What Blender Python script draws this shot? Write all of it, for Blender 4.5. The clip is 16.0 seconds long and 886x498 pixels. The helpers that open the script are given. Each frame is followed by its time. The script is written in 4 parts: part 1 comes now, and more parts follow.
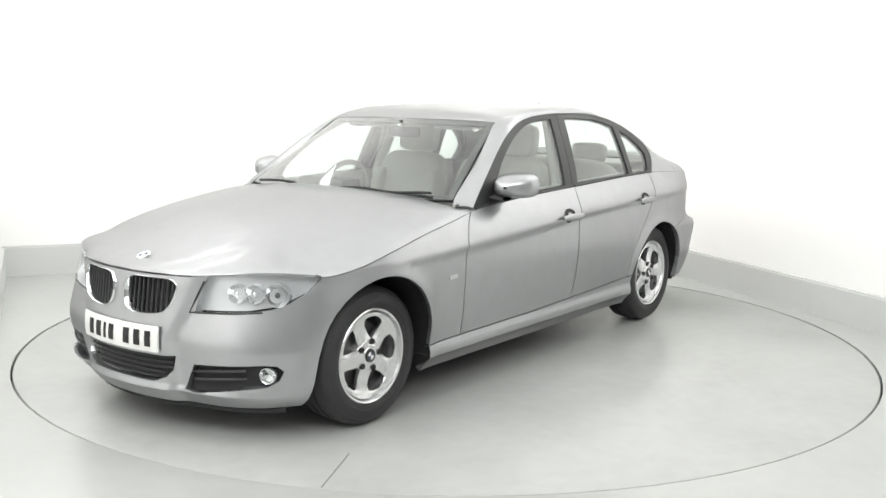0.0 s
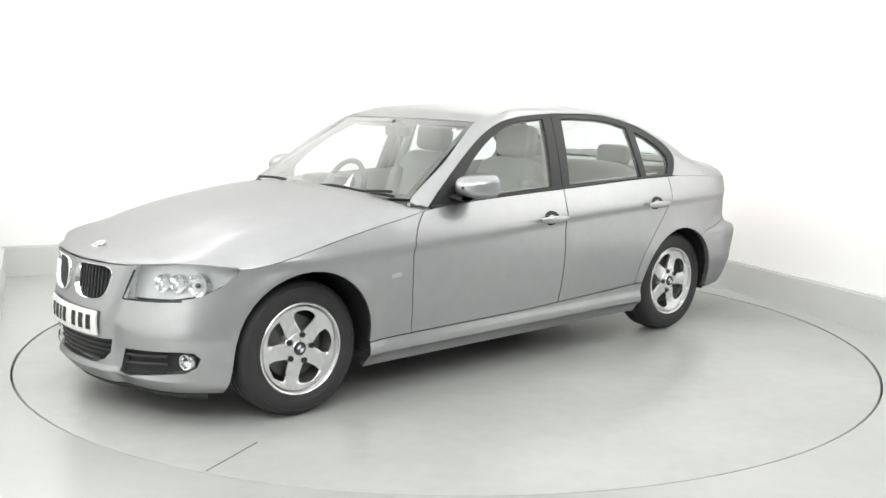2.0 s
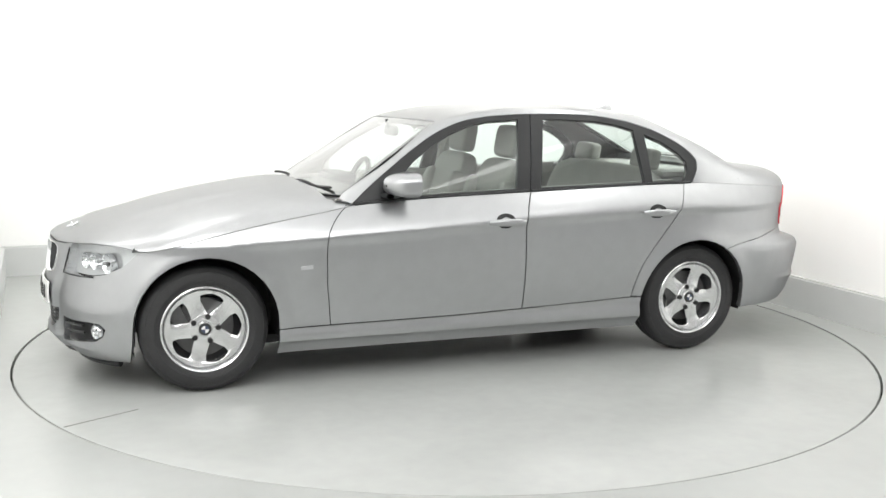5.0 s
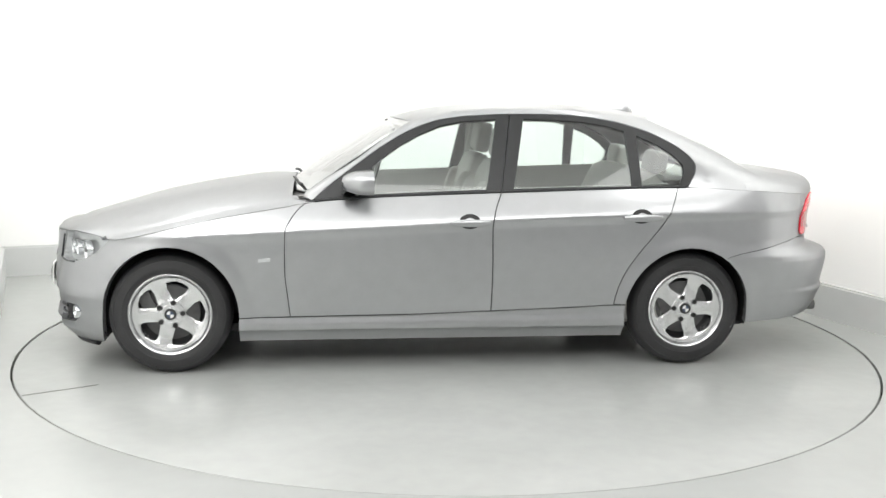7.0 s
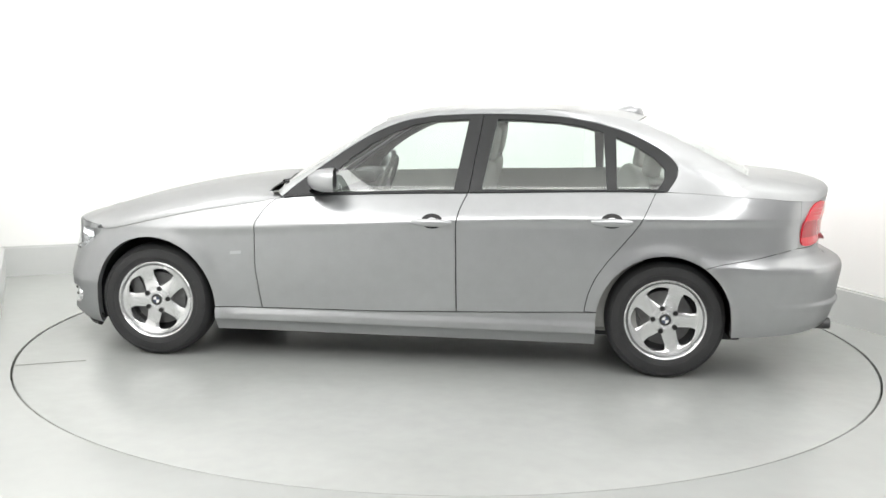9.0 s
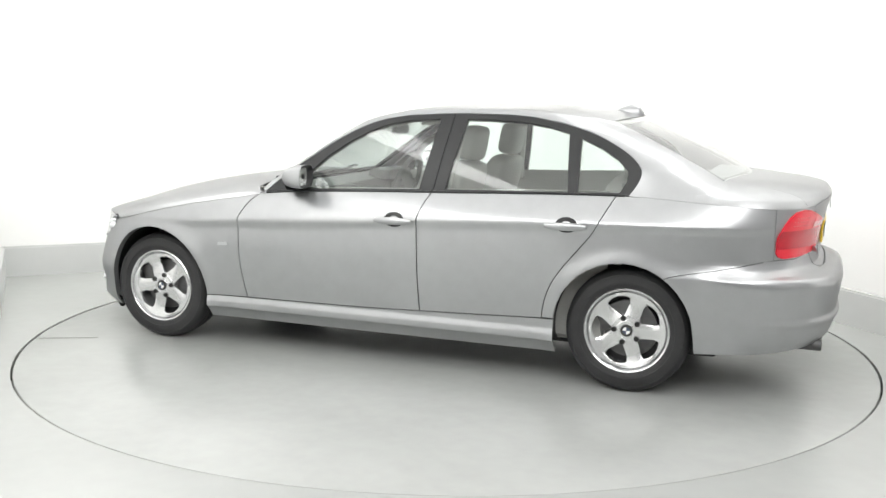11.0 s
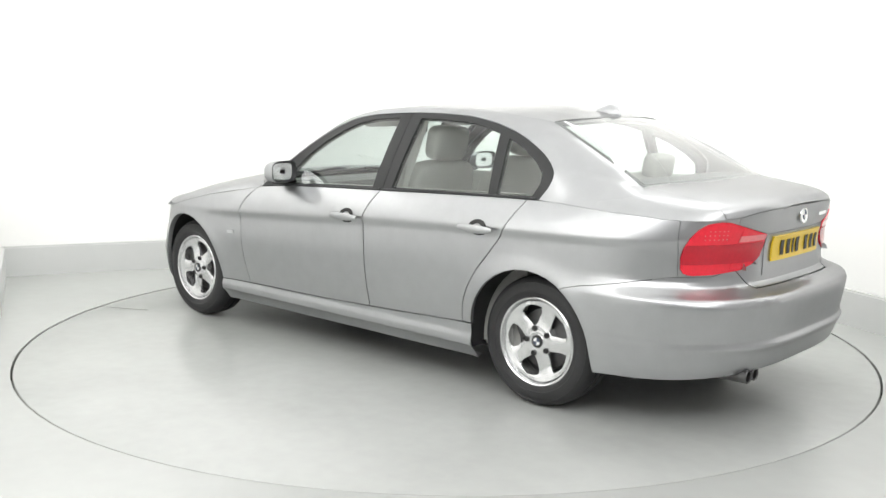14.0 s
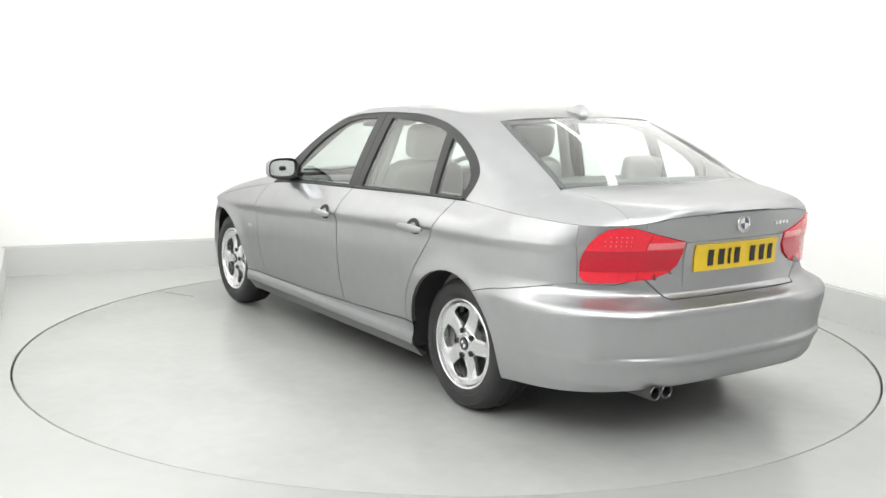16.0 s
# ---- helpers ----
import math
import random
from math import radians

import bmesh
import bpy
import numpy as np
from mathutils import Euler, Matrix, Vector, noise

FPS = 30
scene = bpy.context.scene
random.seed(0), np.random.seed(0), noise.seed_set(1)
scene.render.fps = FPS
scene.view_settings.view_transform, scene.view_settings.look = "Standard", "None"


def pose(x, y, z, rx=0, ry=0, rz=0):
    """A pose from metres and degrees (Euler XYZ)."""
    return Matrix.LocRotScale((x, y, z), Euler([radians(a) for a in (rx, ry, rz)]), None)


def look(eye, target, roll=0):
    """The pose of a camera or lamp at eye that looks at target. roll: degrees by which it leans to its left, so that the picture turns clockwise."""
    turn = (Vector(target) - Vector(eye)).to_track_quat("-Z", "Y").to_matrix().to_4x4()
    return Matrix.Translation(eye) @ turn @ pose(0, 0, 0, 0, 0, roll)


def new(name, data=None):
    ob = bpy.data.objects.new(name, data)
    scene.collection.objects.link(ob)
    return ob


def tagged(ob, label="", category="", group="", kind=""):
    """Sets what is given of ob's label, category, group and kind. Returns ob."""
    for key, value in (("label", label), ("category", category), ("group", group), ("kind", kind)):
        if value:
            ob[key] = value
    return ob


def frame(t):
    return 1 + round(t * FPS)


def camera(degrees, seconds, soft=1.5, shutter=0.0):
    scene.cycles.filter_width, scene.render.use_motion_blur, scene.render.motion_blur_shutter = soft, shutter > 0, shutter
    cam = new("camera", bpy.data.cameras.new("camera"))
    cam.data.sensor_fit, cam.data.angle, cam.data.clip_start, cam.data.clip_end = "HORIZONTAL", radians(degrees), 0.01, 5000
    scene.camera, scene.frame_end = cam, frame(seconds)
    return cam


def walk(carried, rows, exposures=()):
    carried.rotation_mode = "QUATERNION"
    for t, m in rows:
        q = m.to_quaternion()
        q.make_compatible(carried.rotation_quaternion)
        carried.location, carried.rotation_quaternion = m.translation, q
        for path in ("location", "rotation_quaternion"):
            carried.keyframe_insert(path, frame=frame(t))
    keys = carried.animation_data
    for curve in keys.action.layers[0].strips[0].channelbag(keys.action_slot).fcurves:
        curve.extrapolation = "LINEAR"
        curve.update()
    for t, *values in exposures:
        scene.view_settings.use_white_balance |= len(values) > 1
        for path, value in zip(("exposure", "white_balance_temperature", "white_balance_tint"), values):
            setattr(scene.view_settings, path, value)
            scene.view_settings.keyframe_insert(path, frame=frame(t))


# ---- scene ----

# ---------------------------------------------------------------- camera
EYE = Vector((0.0, -5.867, 1.4526))
cam = camera(48.63, 16.0, soft=1.5)
CAM_POSE = pose(EYE.x, EYE.y, EYE.z, 0, 0, 0.282) @ pose(0, 0, 0, 90 - 8.906) @ pose(0, 0, 0, 0, 0, 0.865)
walk(cam, [(0.0, CAM_POSE), (16.0, CAM_POSE)])

# ---------------------------------------------------------------- light
world = bpy.data.worlds.new("studio_world")
scene.world = world
world.use_nodes = True
world.node_tree.nodes["Background"].inputs[0].default_value = (0.9, 0.92, 0.95, 1)
world.node_tree.nodes["Background"].inputs[1].default_value = 0.05
scene.view_settings.exposure = 0.22


def area_lamp(name, sx, sy, power, m, color=(1, 1, 1)):
    lamp = bpy.data.lights.new(name, "AREA")
    lamp.shape, lamp.size, lamp.size_y, lamp.energy, lamp.color = "RECTANGLE", sx, sy, power, color
    ob = new(name, lamp)
    ob.matrix_world = m
    return ob


WARM = (1.0, 0.995, 0.985)
area_lamp("ceiling_softbox", 6.0, 10.0, 104, pose(0.2, -2.4, 3.25), WARM)
area_lamp("front_softbox", 5.0, 1.8, 80, look((0.2, -4.6, 3.15), (0.1, -0.2, 0.5)), WARM)
area_lamp("wall_washer", 4.6, 0.9, 34, look((-0.75, 1.35, 2.95), (-1.5, 3.0, 1.3)), WARM)
area_lamp("wall_washer", 4.8, 0.9, 50, look((1.0, 1.0, 2.95), (2.7, 1.75, 1.3)), WARM)
area_lamp("wall_washer", 1.4, 0.9, 13, look((-2.3, 0.5, 2.95), (-3.4, 1.0, 1.3)), WARM)
area_lamp("wall_washer", 5.6, 1.0, 8, look((0.3, -6.4, 2.9), (0.3, -7.6, 1.3)), WARM)
area_lamp("wall_washer", 5.0, 1.0, 36, look((2.4, -4.2, 2.9), (3.5, -4.2, 1.3)), WARM)
area_lamp("wall_washer", 5.0, 1.2, 66, look((-1.8, -4.0, 2.85), (-2.9, -4.0, 1.2)), WARM)

# ---------------------------------------------------------------- materials


def material(name, color, rough=0.5, metal=0.0, coat=0.0, var=0.0, scale=8.0, bump=0.0, bscale=200.0, emit=0.0, spec=0.5):
    m = bpy.data.materials.new(name)
    m.use_nodes = True
    nt = m.node_tree
    b = nt.nodes["Principled BSDF"]
    b.inputs["Base Color"].default_value = (*color, 1)
    b.inputs["Roughness"].default_value = rough
    b.inputs["Metallic"].default_value = metal
    b.inputs["Coat Weight"].default_value = coat
    b.inputs["Coat Roughness"].default_value = 0.04
    b.inputs["Specular IOR Level"].default_value = spec
    if emit:
        b.inputs["Emission Color"].default_value = (*color, 1)
        b.inputs["Emission Strength"].default_value = emit
    tc = nt.nodes.new("ShaderNodeTexCoord")
    if var:
        n1, n2 = nt.nodes.new("ShaderNodeTexNoise"), nt.nodes.new("ShaderNodeTexNoise")
        n1.inputs["Scale"].default_value, n2.inputs["Scale"].default_value = scale, scale * 9
        n1.inputs["Detail"].default_value = 4
        add = nt.nodes.new("ShaderNodeMath")
        add.operation = "MULTIPLY_ADD"
        add.inputs[1].default_value = 0.35
        nt.links.new(tc.outputs["Object"], n1.inputs["Vector"])
        nt.links.new(tc.outputs["Object"], n2.inputs["Vector"])
        nt.links.new(n2.outputs["Fac"], add.inputs[0])
        nt.links.new(n1.outputs["Fac"], add.inputs[2])
        ramp = nt.nodes.new("ShaderNodeValToRGB")
        ramp.color_ramp.elements[0].position, ramp.color_ramp.elements[1].position = 0.42, 0.92
        ramp.color_ramp.elements[0].color = (*[c * (1 - var) for c in color], 1)
        ramp.color_ramp.elements[1].color = (*[min(1, c * (1 + var)) for c in color], 1)
        nt.links.new(add.outputs[0], ramp.inputs[0])
        nt.links.new(ramp.outputs[0], b.inputs["Base Color"])
        mr = nt.nodes.new("ShaderNodeMapRange")
        mr.inputs["To Min"].default_value, mr.inputs["To Max"].default_value = max(0.02, rough * (1 - var)), rough * (1 + var)
        nt.links.new(n1.outputs["Fac"], mr.inputs["Value"])
        nt.links.new(mr.outputs[0], b.inputs["Roughness"])
    if bump:
        n3, bp = nt.nodes.new("ShaderNodeTexNoise"), nt.nodes.new("ShaderNodeBump")
        n3.inputs["Scale"].default_value = bscale
        bp.inputs["Strength"].default_value, bp.inputs["Distance"].default_value = bump, 0.002
        nt.links.new(tc.outputs["Object"], n3.inputs["Vector"])
        nt.links.new(n3.outputs["Fac"], bp.inputs["Height"])
        nt.links.new(bp.outputs[0], b.inputs["Normal"])
    return m


def glass_material(name, tint, gloss=1.0):
    m = bpy.data.materials.new(name)
    m.use_nodes = True
    nt = m.node_tree
    nt.nodes.clear()
    out, mix = nt.nodes.new("ShaderNodeOutputMaterial"), nt.nodes.new("ShaderNodeMixShader")
    tr, gl, fr = nt.nodes.new("ShaderNodeBsdfTransparent"), nt.nodes.new("ShaderNodeBsdfGlossy"), nt.nodes.new("ShaderNodeLayerWeight")
    fr.inputs["Blend"].default_value = 0.5
    pw, mul = nt.nodes.new("ShaderNodeMath"), nt.nodes.new("ShaderNodeMath")
    pw.operation, pw.inputs[1].default_value = "POWER", 3.3
    mul.operation, mul.inputs[1].default_value, mul.inputs[2].default_value = "MULTIPLY_ADD", 0.9 * gloss, 0.11 * gloss
    tr.inputs[0].default_value = (*tint, 1)
    gl.inputs["Roughness"].default_value = 0.02
    nt.links.new(fr.outputs["Facing"], pw.inputs[0])
    nt.links.new(pw.outputs[0], mul.inputs[0])
    nt.links.new(mul.outputs[0], mix.inputs[0])
    nt.links.new(tr.outputs[0], mix.inputs[1])
    nt.links.new(gl.outputs[0], mix.inputs[2])
    nt.links.new(mix.outputs[0], out.inputs[0])
    return m


M_WALL = material("white_wall_paint", (0.90, 0.90, 0.885), 0.8, var=0.015, scale=0.7, bump=0.1, bscale=60)
# dimness of the unseen camera end, put into the wall colour
M_DIMWALL = material("dimmed_wall_paint", (0.33, 0.33, 0.33), 0.8, var=0.03, scale=0.7, bump=0.1, bscale=60)
M_PLINTH = material("pale_plinth_paint", (0.58, 0.59, 0.58), 0.6, var=0.03, scale=1.2)
M_FLOOR = material("pale_grey_floor_paint", (0.395, 0.405, 0.392), 0.26, var=0.05, scale=1.1, bump=0.05, bscale=40)
M_DECK = material("pale_grey_deck_paint", (0.395, 0.405, 0.392), 0.26, var=0.07, scale=1.3, bump=0.05, bscale=40)
M_GAP = material("dark_gap", (0.03, 0.03, 0.028), 0.8)
M_SEAM = material("grey_joint", (0.2, 0.2, 0.19), 0.7)
M_CEIL = material("white_ceiling_paint", (0.88, 0.88, 0.87), 0.9, var=0.02, scale=1)
M_PAINT = material("silver_grey_car_paint", (0.49, 0.497, 0.508), 0.29, metal=0.90, coat=0.40, var=0.03, scale=14, spec=0.4)
M_PAINT.node_tree.nodes["Principled BSDF"].inputs["Specular Tint"].default_value = (0.34, 0.34, 0.34, 1)
M_PAINT.node_tree.nodes["Principled BSDF"].inputs["Coat IOR"].default_value = 1.4
M_TRIM = material("satin_black_trim", (0.022, 0.023, 0.024), 0.38, var=0.1, scale=20)
M_PLASTIC = material("rough_black_plastic", (0.02, 0.02, 0.021), 0.6, var=0.15, scale=30, bump=0.2)
M_RUBBER = material("tyre_rubber", (0.028, 0.028, 0.029), 0.62, var=0.2, scale=12, bump=0.3, bscale=120)
M_ALLOY = material("silver_alloy", (0.78, 0.785, 0.79), 0.24, metal=0.8, coat=0.4, var=0.04, scale=30)
M_IRON = material("brake_iron", (0.13, 0.13, 0.13), 0.42, metal=0.9, var=0.15, scale=30)
M_CHROME = material("chrome", (0.86, 0.87, 0.88), 0.08, metal=1.0)
M_GLASS = glass_material("tinted_green_glass", (0.86, 0.92, 0.895), 1.0)
M_SCREEN = glass_material("coated_screen_glass", (0.82, 0.88, 0.855), 1.15)
M_LENS = glass_material("clear_lamp_lens", (0.96, 0.97, 0.97), 0.45)
M_RED = material("red_lamp_plastic", (0.80, 0.022, 0.045), 0.22, coat=0.35, var=0.08, scale=60)
M_RED2 = material("deep_red_lamp_plastic", (0.50, 0.010, 0.026), 0.22, coat=0.35, var=0.08, scale=60)
M_PINK = material("pale_red_lens", (0.85, 0.20, 0.22), 0.12, coat=1.0, var=0.08, scale=60)
M_SEAT = material("grey_beige_leather", (0.42, 0.415, 0.39), 0.5, var=0.08, scale=9, bump=0.25, bscale=300)
M_DASH = material("dark_grey_dashboard", (0.09, 0.09, 0.09), 0.55, var=0.1, scale=20, bump=0.2)
M_CARD = material("grey_door_card", (0.42, 0.42, 0.40), 0.6, var=0.08, scale=9)
M_HEADLINER = material("pale_headliner", (0.55, 0.55, 0.52), 0.9, var=0.04, scale=20)
M_PLATEW = material("white_number_plate", (0.82, 0.82, 0.80), 0.3, var=0.02, scale=30)
M_PLATEY = material("yellow_number_plate", (0.80, 0.55, 0.03), 0.3, var=0.03, scale=30)
# plate characters, and black pieces that stand for shade in gaps and recesses
M_INK_SHADE = material("black_ink_and_shade", (0.015, 0.015, 0.015), 0.5)
M_BLUE = material("blue_enamel", (0.09, 0.11, 0.16), 0.25)
M_WHITE = material("white_enamel", (0.75, 0.75, 0.75), 0.25)
M_REFLECT = material("headlamp_reflector", (0.80, 0.81, 0.82), 0.16, metal=0.9)
M_HOUSING = material("headlamp_housing", (0.62, 0.63, 0.64), 0.28, metal=0.5)

# ---------------------------------------------------------------- mesh helpers


def part(name, bm, mat, parent=None, label="", smooth=True, sharp=35):
    """Link a bmesh as one mesh object under a thing or a part."""
    bmesh.ops.recalc_face_normals(bm, faces=bm.faces) if smooth == "recalc" else None
    me = bpy.data.meshes.new(name)
    bm.to_mesh(me)
    bm.free()
    for mm in (mat if isinstance(mat, (list, tuple)) else [mat]):
        me.materials.append(mm)
    if smooth:
        me.shade_smooth()
        me.set_sharp_from_angle(angle=radians(sharp))
    ob = new(name, me)
    if parent is not None:
        ob.parent = parent
    if label:
        ob["label"] = label
    return ob


def grid_mesh(f, nu, nv, bm=None):
    """A sheet of nu x nv quads over f(u, v), u and v from 0 to 1."""
    bm = bm or bmesh.new()
    vs = [[bm.verts.new(f(i / nu, j / nv)) for j in range(nv + 1)] for i in range(nu + 1)]
    for i in range(nu):
        for j in range(nv):
            q = (vs[i][j], vs[i + 1][j], vs[i + 1][j + 1], vs[i][j + 1])
            if all((a.co - b.co).length > 1e-6 for a, b in zip(q, q[1:] + q[:1])):
                bm.faces.new(q)
    return bm


def face_out(bm, centre):
    """Turn the sheet's normals away from a centre."""
    bm.normal_update()
    tot = sum(((f.calc_center_median() - Vector(centre)).dot(f.normal) * f.calc_area()) for f in bm.faces)
    if tot < 0:
        bmesh.ops.reverse_faces(bm, faces=bm.faces)
    bm.normal_update()
    return bm


def rim_edges(bm, depth):
    """Give a sheet's border a return flange of that depth."""
    bmesh.ops.dissolve_degenerate(bm, dist=3e-4, edges=bm.edges[:])
    bm.normal_update()
    nor = {v: v.normal.copy() for v in bm.verts}
    edges = [e for e in bm.edges if e.is_boundary]
    src = {v for e in edges for v in e.verts}
    made = {v: bm.verts.new(v.co - nor[v] * depth) for v in src}
    for e in edges:
        if not e.link_loops:
            continue
        l = e.link_loops[0]
        a, b = l.vert, l.link_loop_next.vert
        bm.faces.new((b, a, made[a], made[b]))
    bm.normal_update()
    return bm


def shrink(bm, d, even=True):
    """Draw a sheet's border in by d, which opens a panel gap."""
    r = bmesh.ops.inset_region(bm, faces=bm.faces[:], thickness=d, use_boundary=True, use_even_offset=even)
    bmesh.ops.delete(bm, geom=r["faces"], context="FACES")
    return bm


def planes_of(poly, way):
    """Planes round a convex outline of 3D points that run along a way, normals outward."""
    way = Vector(way).normalized()
    mid = sum((Vector(p) for p in poly), Vector()) / len(poly)
    out = []
    for a, b in zip(poly, poly[1:] + poly[:1]):
        a, b = Vector(a), Vector(b)
        n = (b - a).cross(way)
        if n.length < 1e-9:
            continue
        n.normalize()
        if n.dot(mid - a) > 0:
            n.negate()
        out.append((a, n))
    return out


def keep_inside(bm, poly, way):
    for co, no in planes_of(poly, way):
        bmesh.ops.bisect_plane(bm, geom=bm.verts[:] + bm.edges[:] + bm.faces[:], plane_co=co, plane_no=no, clear_outer=True, dist=1e-5)
    return bm


def cut_out(bm, poly, way, where):
    """Cut a convex hole through the faces for which where(centre) holds."""
    pl = planes_of(poly, way)
    for co, no in pl:
        fs = [f for f in bm.faces if where(f.calc_center_median()) and all((f.calc_center_median() - c).dot(n) < 0.14 for c, n in pl)]
        es, vs = {e for f in fs for e in f.edges}, {v for f in fs for v in f.verts}
        if fs:
            bmesh.ops.bisect_plane(bm, geom=list(vs) + list(es) + fs, plane_co=co, plane_no=no, dist=1e-5)
    dead = [f for f in bm.faces if where(f.calc_center_median()) and all((f.calc_center_median() - c).dot(n) < 1e-5 for c, n in pl)]
    bmesh.ops.delete(bm, geom=dead, context="FACES")
    return bm


def offset(bm, d):
    bm.normal_update()
    mv = [(v, v.co + v.normal * d) for v in bm.verts]
    for v, c in mv:
        v.co = c
    return bm


def mirrored(bm):
    """A copy across the car's middle plane."""
    out = bm.copy()
    for v in out.verts:
        v.co.y = -v.co.y
    bmesh.ops.reverse_faces(out, faces=out.faces)
    return out


def joined(*bms):
    out = bmesh.new()
    for b in bms:
        me = bpy.data.meshes.new("tmp")
        b.to_mesh(me)
        out.from_mesh(me)
        bpy.data.meshes.remove(me)
        b.free()
    bmesh.ops.remove_doubles(out, verts=out.verts, dist=2e-4)
    return out


def box(sx, sy, sz, bevel=0.0, m=None, seg=2):
    bm = bmesh.new()
    bmesh.ops.create_cube(bm, size=1)
    for v in bm.verts:
        v.co = Vector((v.co.x * sx, v.co.y * sy, v.co.z * sz))
    if bevel:
        bmesh.ops.bevel(bm, geom=bm.edges[:] + bm.verts[:], offset=bevel, segments=seg, affect="EDGES", profile=0.6)
    if m is not None:
        bm.transform(m)
    return bm


def lathe(profile, n=48, axis="y"):
    """Turn (radius, along) points about the y axis."""
    bm = bmesh.new()
    rings = []
    for r, a in profile:
        rings.append([bm.verts.new((r * math.cos(2 * math.pi * k / n), a, r * math.sin(2 * math.pi * k / n))) for k in range(n)])
    for A, B in zip(rings, rings[1:]):
        for k in range(n):
            bm.faces.new((A[k], A[(k + 1) % n], B[(k + 1) % n], B[k]))
    if axis == "z":
        bm.transform(pose(0, 0, 0, 90))
    if axis == "x":
        bm.transform(pose(0, 0, 0, 0, 0, -90))
    return bm


def tube(pts, r, n=8, closed=False, flat=1.0):
    """A round bar along points."""
    bm = bmesh.new()
    pts = [Vector(p) for p in pts]
    rings = []
    for i, p in enumerate(pts):
        a = pts[(i - 1) % len(pts)] if closed or i else p
        b = pts[(i + 1) % len(pts)] if closed or i < len(pts) - 1 else p
        t = (b - a).normalized()
        s = t.cross(Vector((0, 0, 1)))
        s = s.normalized() if s.length > 1e-4 else Vector((0, 1, 0))
        u = s.cross(t)
        rings.append([bm.verts.new(p + r * (math.cos(2 * math.pi * k / n) * s + flat * math.sin(2 * math.pi * k / n) * u)) for k in range(n)])
    pairs = list(zip(rings, rings[1:])) + ([(rings[-1], rings[0])] if closed else [])
    for A, B in pairs:
        for k in range(n):
            bm.faces.new((A[k], A[(k + 1) % n], B[(k + 1) % n], B[k]))
    if not closed:
        bm.faces.new(rings[0][::-1])
        bm.faces.new(rings[-1])
    bmesh.ops.recalc_face_normals(bm, faces=bm.faces)
    return bm


def spline(xs, ys):
    """A smooth monotone-ish curve through points (cubic, with limited slopes)."""
    xs, ys = list(xs), list(ys)
    if xs[0] > xs[-1]:
        xs, ys = xs[::-1], ys[::-1]
    n = len(xs)
    d = [(ys[i + 1] - ys[i]) / (xs[i + 1] - xs[i]) for i in range(n - 1)]
    m = [d[0]] + [0 if d[i - 1] * d[i] <= 0 else 2 * d[i - 1] * d[i] / (d[i - 1] + d[i]) for i in range(1, n - 1)] + [d[-1]]

    def f(x):
        if x <= xs[0]:
            return ys[0]
        if x >= xs[-1]:
            return ys[-1]
        i = max(k for k in range(n - 1) if xs[k] <= x)
        h = xs[i + 1] - xs[i]
        s = (x - xs[i]) / h
        return ((2 * s ** 3 - 3 * s ** 2 + 1) * ys[i] + (s ** 3 - 2 * s ** 2 + s) * h * m[i]
                + (-2 * s ** 3 + 3 * s ** 2) * ys[i + 1] + (s ** 3 - s ** 2) * h * m[i + 1])
    return f


def polyline(pts):
    """A smooth curve through 3D points, over 0 to 1 by length."""
    pts = [Vector(p) for p in pts]
    s = [0.0]
    for a, b in zip(pts, pts[1:]):
        s.append(s[-1] + (b - a).length)
    n = len(pts)

    def f(t):
        L = min(max(t, 0), 1) * s[-1]
        i = min(max(k for k in range(n) if s[k] <= L + 1e-9), n - 2)
        u = (L - s[i]) / (s[i + 1] - s[i])
        p1, p2 = pts[i], pts[i + 1]
        p0 = pts[i - 1] if i else p1 * 2 - p2
        p3 = pts[i + 2] if i + 2 < n else p2 * 2 - p1
        h = s[i + 1] - s[i]
        m1 = (p2 - p0) / (h + (s[i] - s[i - 1] if i else h)) * h
        m2 = (p3 - p1) / (h + (s[i + 2] - s[i + 1] if i + 2 < n else h)) * h
        return (2 * u ** 3 - 3 * u ** 2 + 1) * p1 + (u ** 3 - 2 * u ** 2 + u) * m1 + (-2 * u ** 3 + 3 * u ** 2) * p2 + (u ** 3 - u ** 2) * m2
    return f


def coons(bottom, top, left, right, nu, nv, bulge=0.0, way=(0, 0, 1)):
    """A sheet between four curves: bottom and top run over u, left and right over v."""
    c00, c10, c01, c11 = bottom(0), bottom(1), top(0), top(1)
    way = Vector(way)

    def f(u, v):
        p = (1 - v) * bottom(u) + v * top(u) + (1 - u) * left(v) + u * right(v)
        p = p - ((1 - u) * (1 - v) * c00 + u * (1 - v) * c10 + (1 - u) * v * c01 + u * v * c11)
        return p + way * bulge * 16 * u * (1 - u) * v * (1 - v)
    return grid_mesh(f, nu, nv)

# ---------------------------------------------------------------- the studio
CORNERS = [(-3.45, 1.65), (1.28, 3.67), (3.42, -1.44), (3.6, -7.6), (-2.95, -7.6), (-2.86, 0.25)]
TABLE_R = 2.446
PLINTH_H = 0.235
CEIL_H = 3.3


def prism(poly, z0, z1):
    bm = bmesh.new()
    lo = [bm.verts.new((x, y, z0)) for x, y in poly]
    hi = [bm.verts.new((x, y, z1)) for x, y in poly]
    n = len(poly)
    for k in range(n):
        bm.faces.new((lo[k], lo[(k + 1) % n], hi[(k + 1) % n], hi[k]))
    bm.faces.new(hi)
    bm.faces.new(lo[::-1])
    bmesh.ops.recalc_face_normals(bm, faces=bm.faces)
    return bm


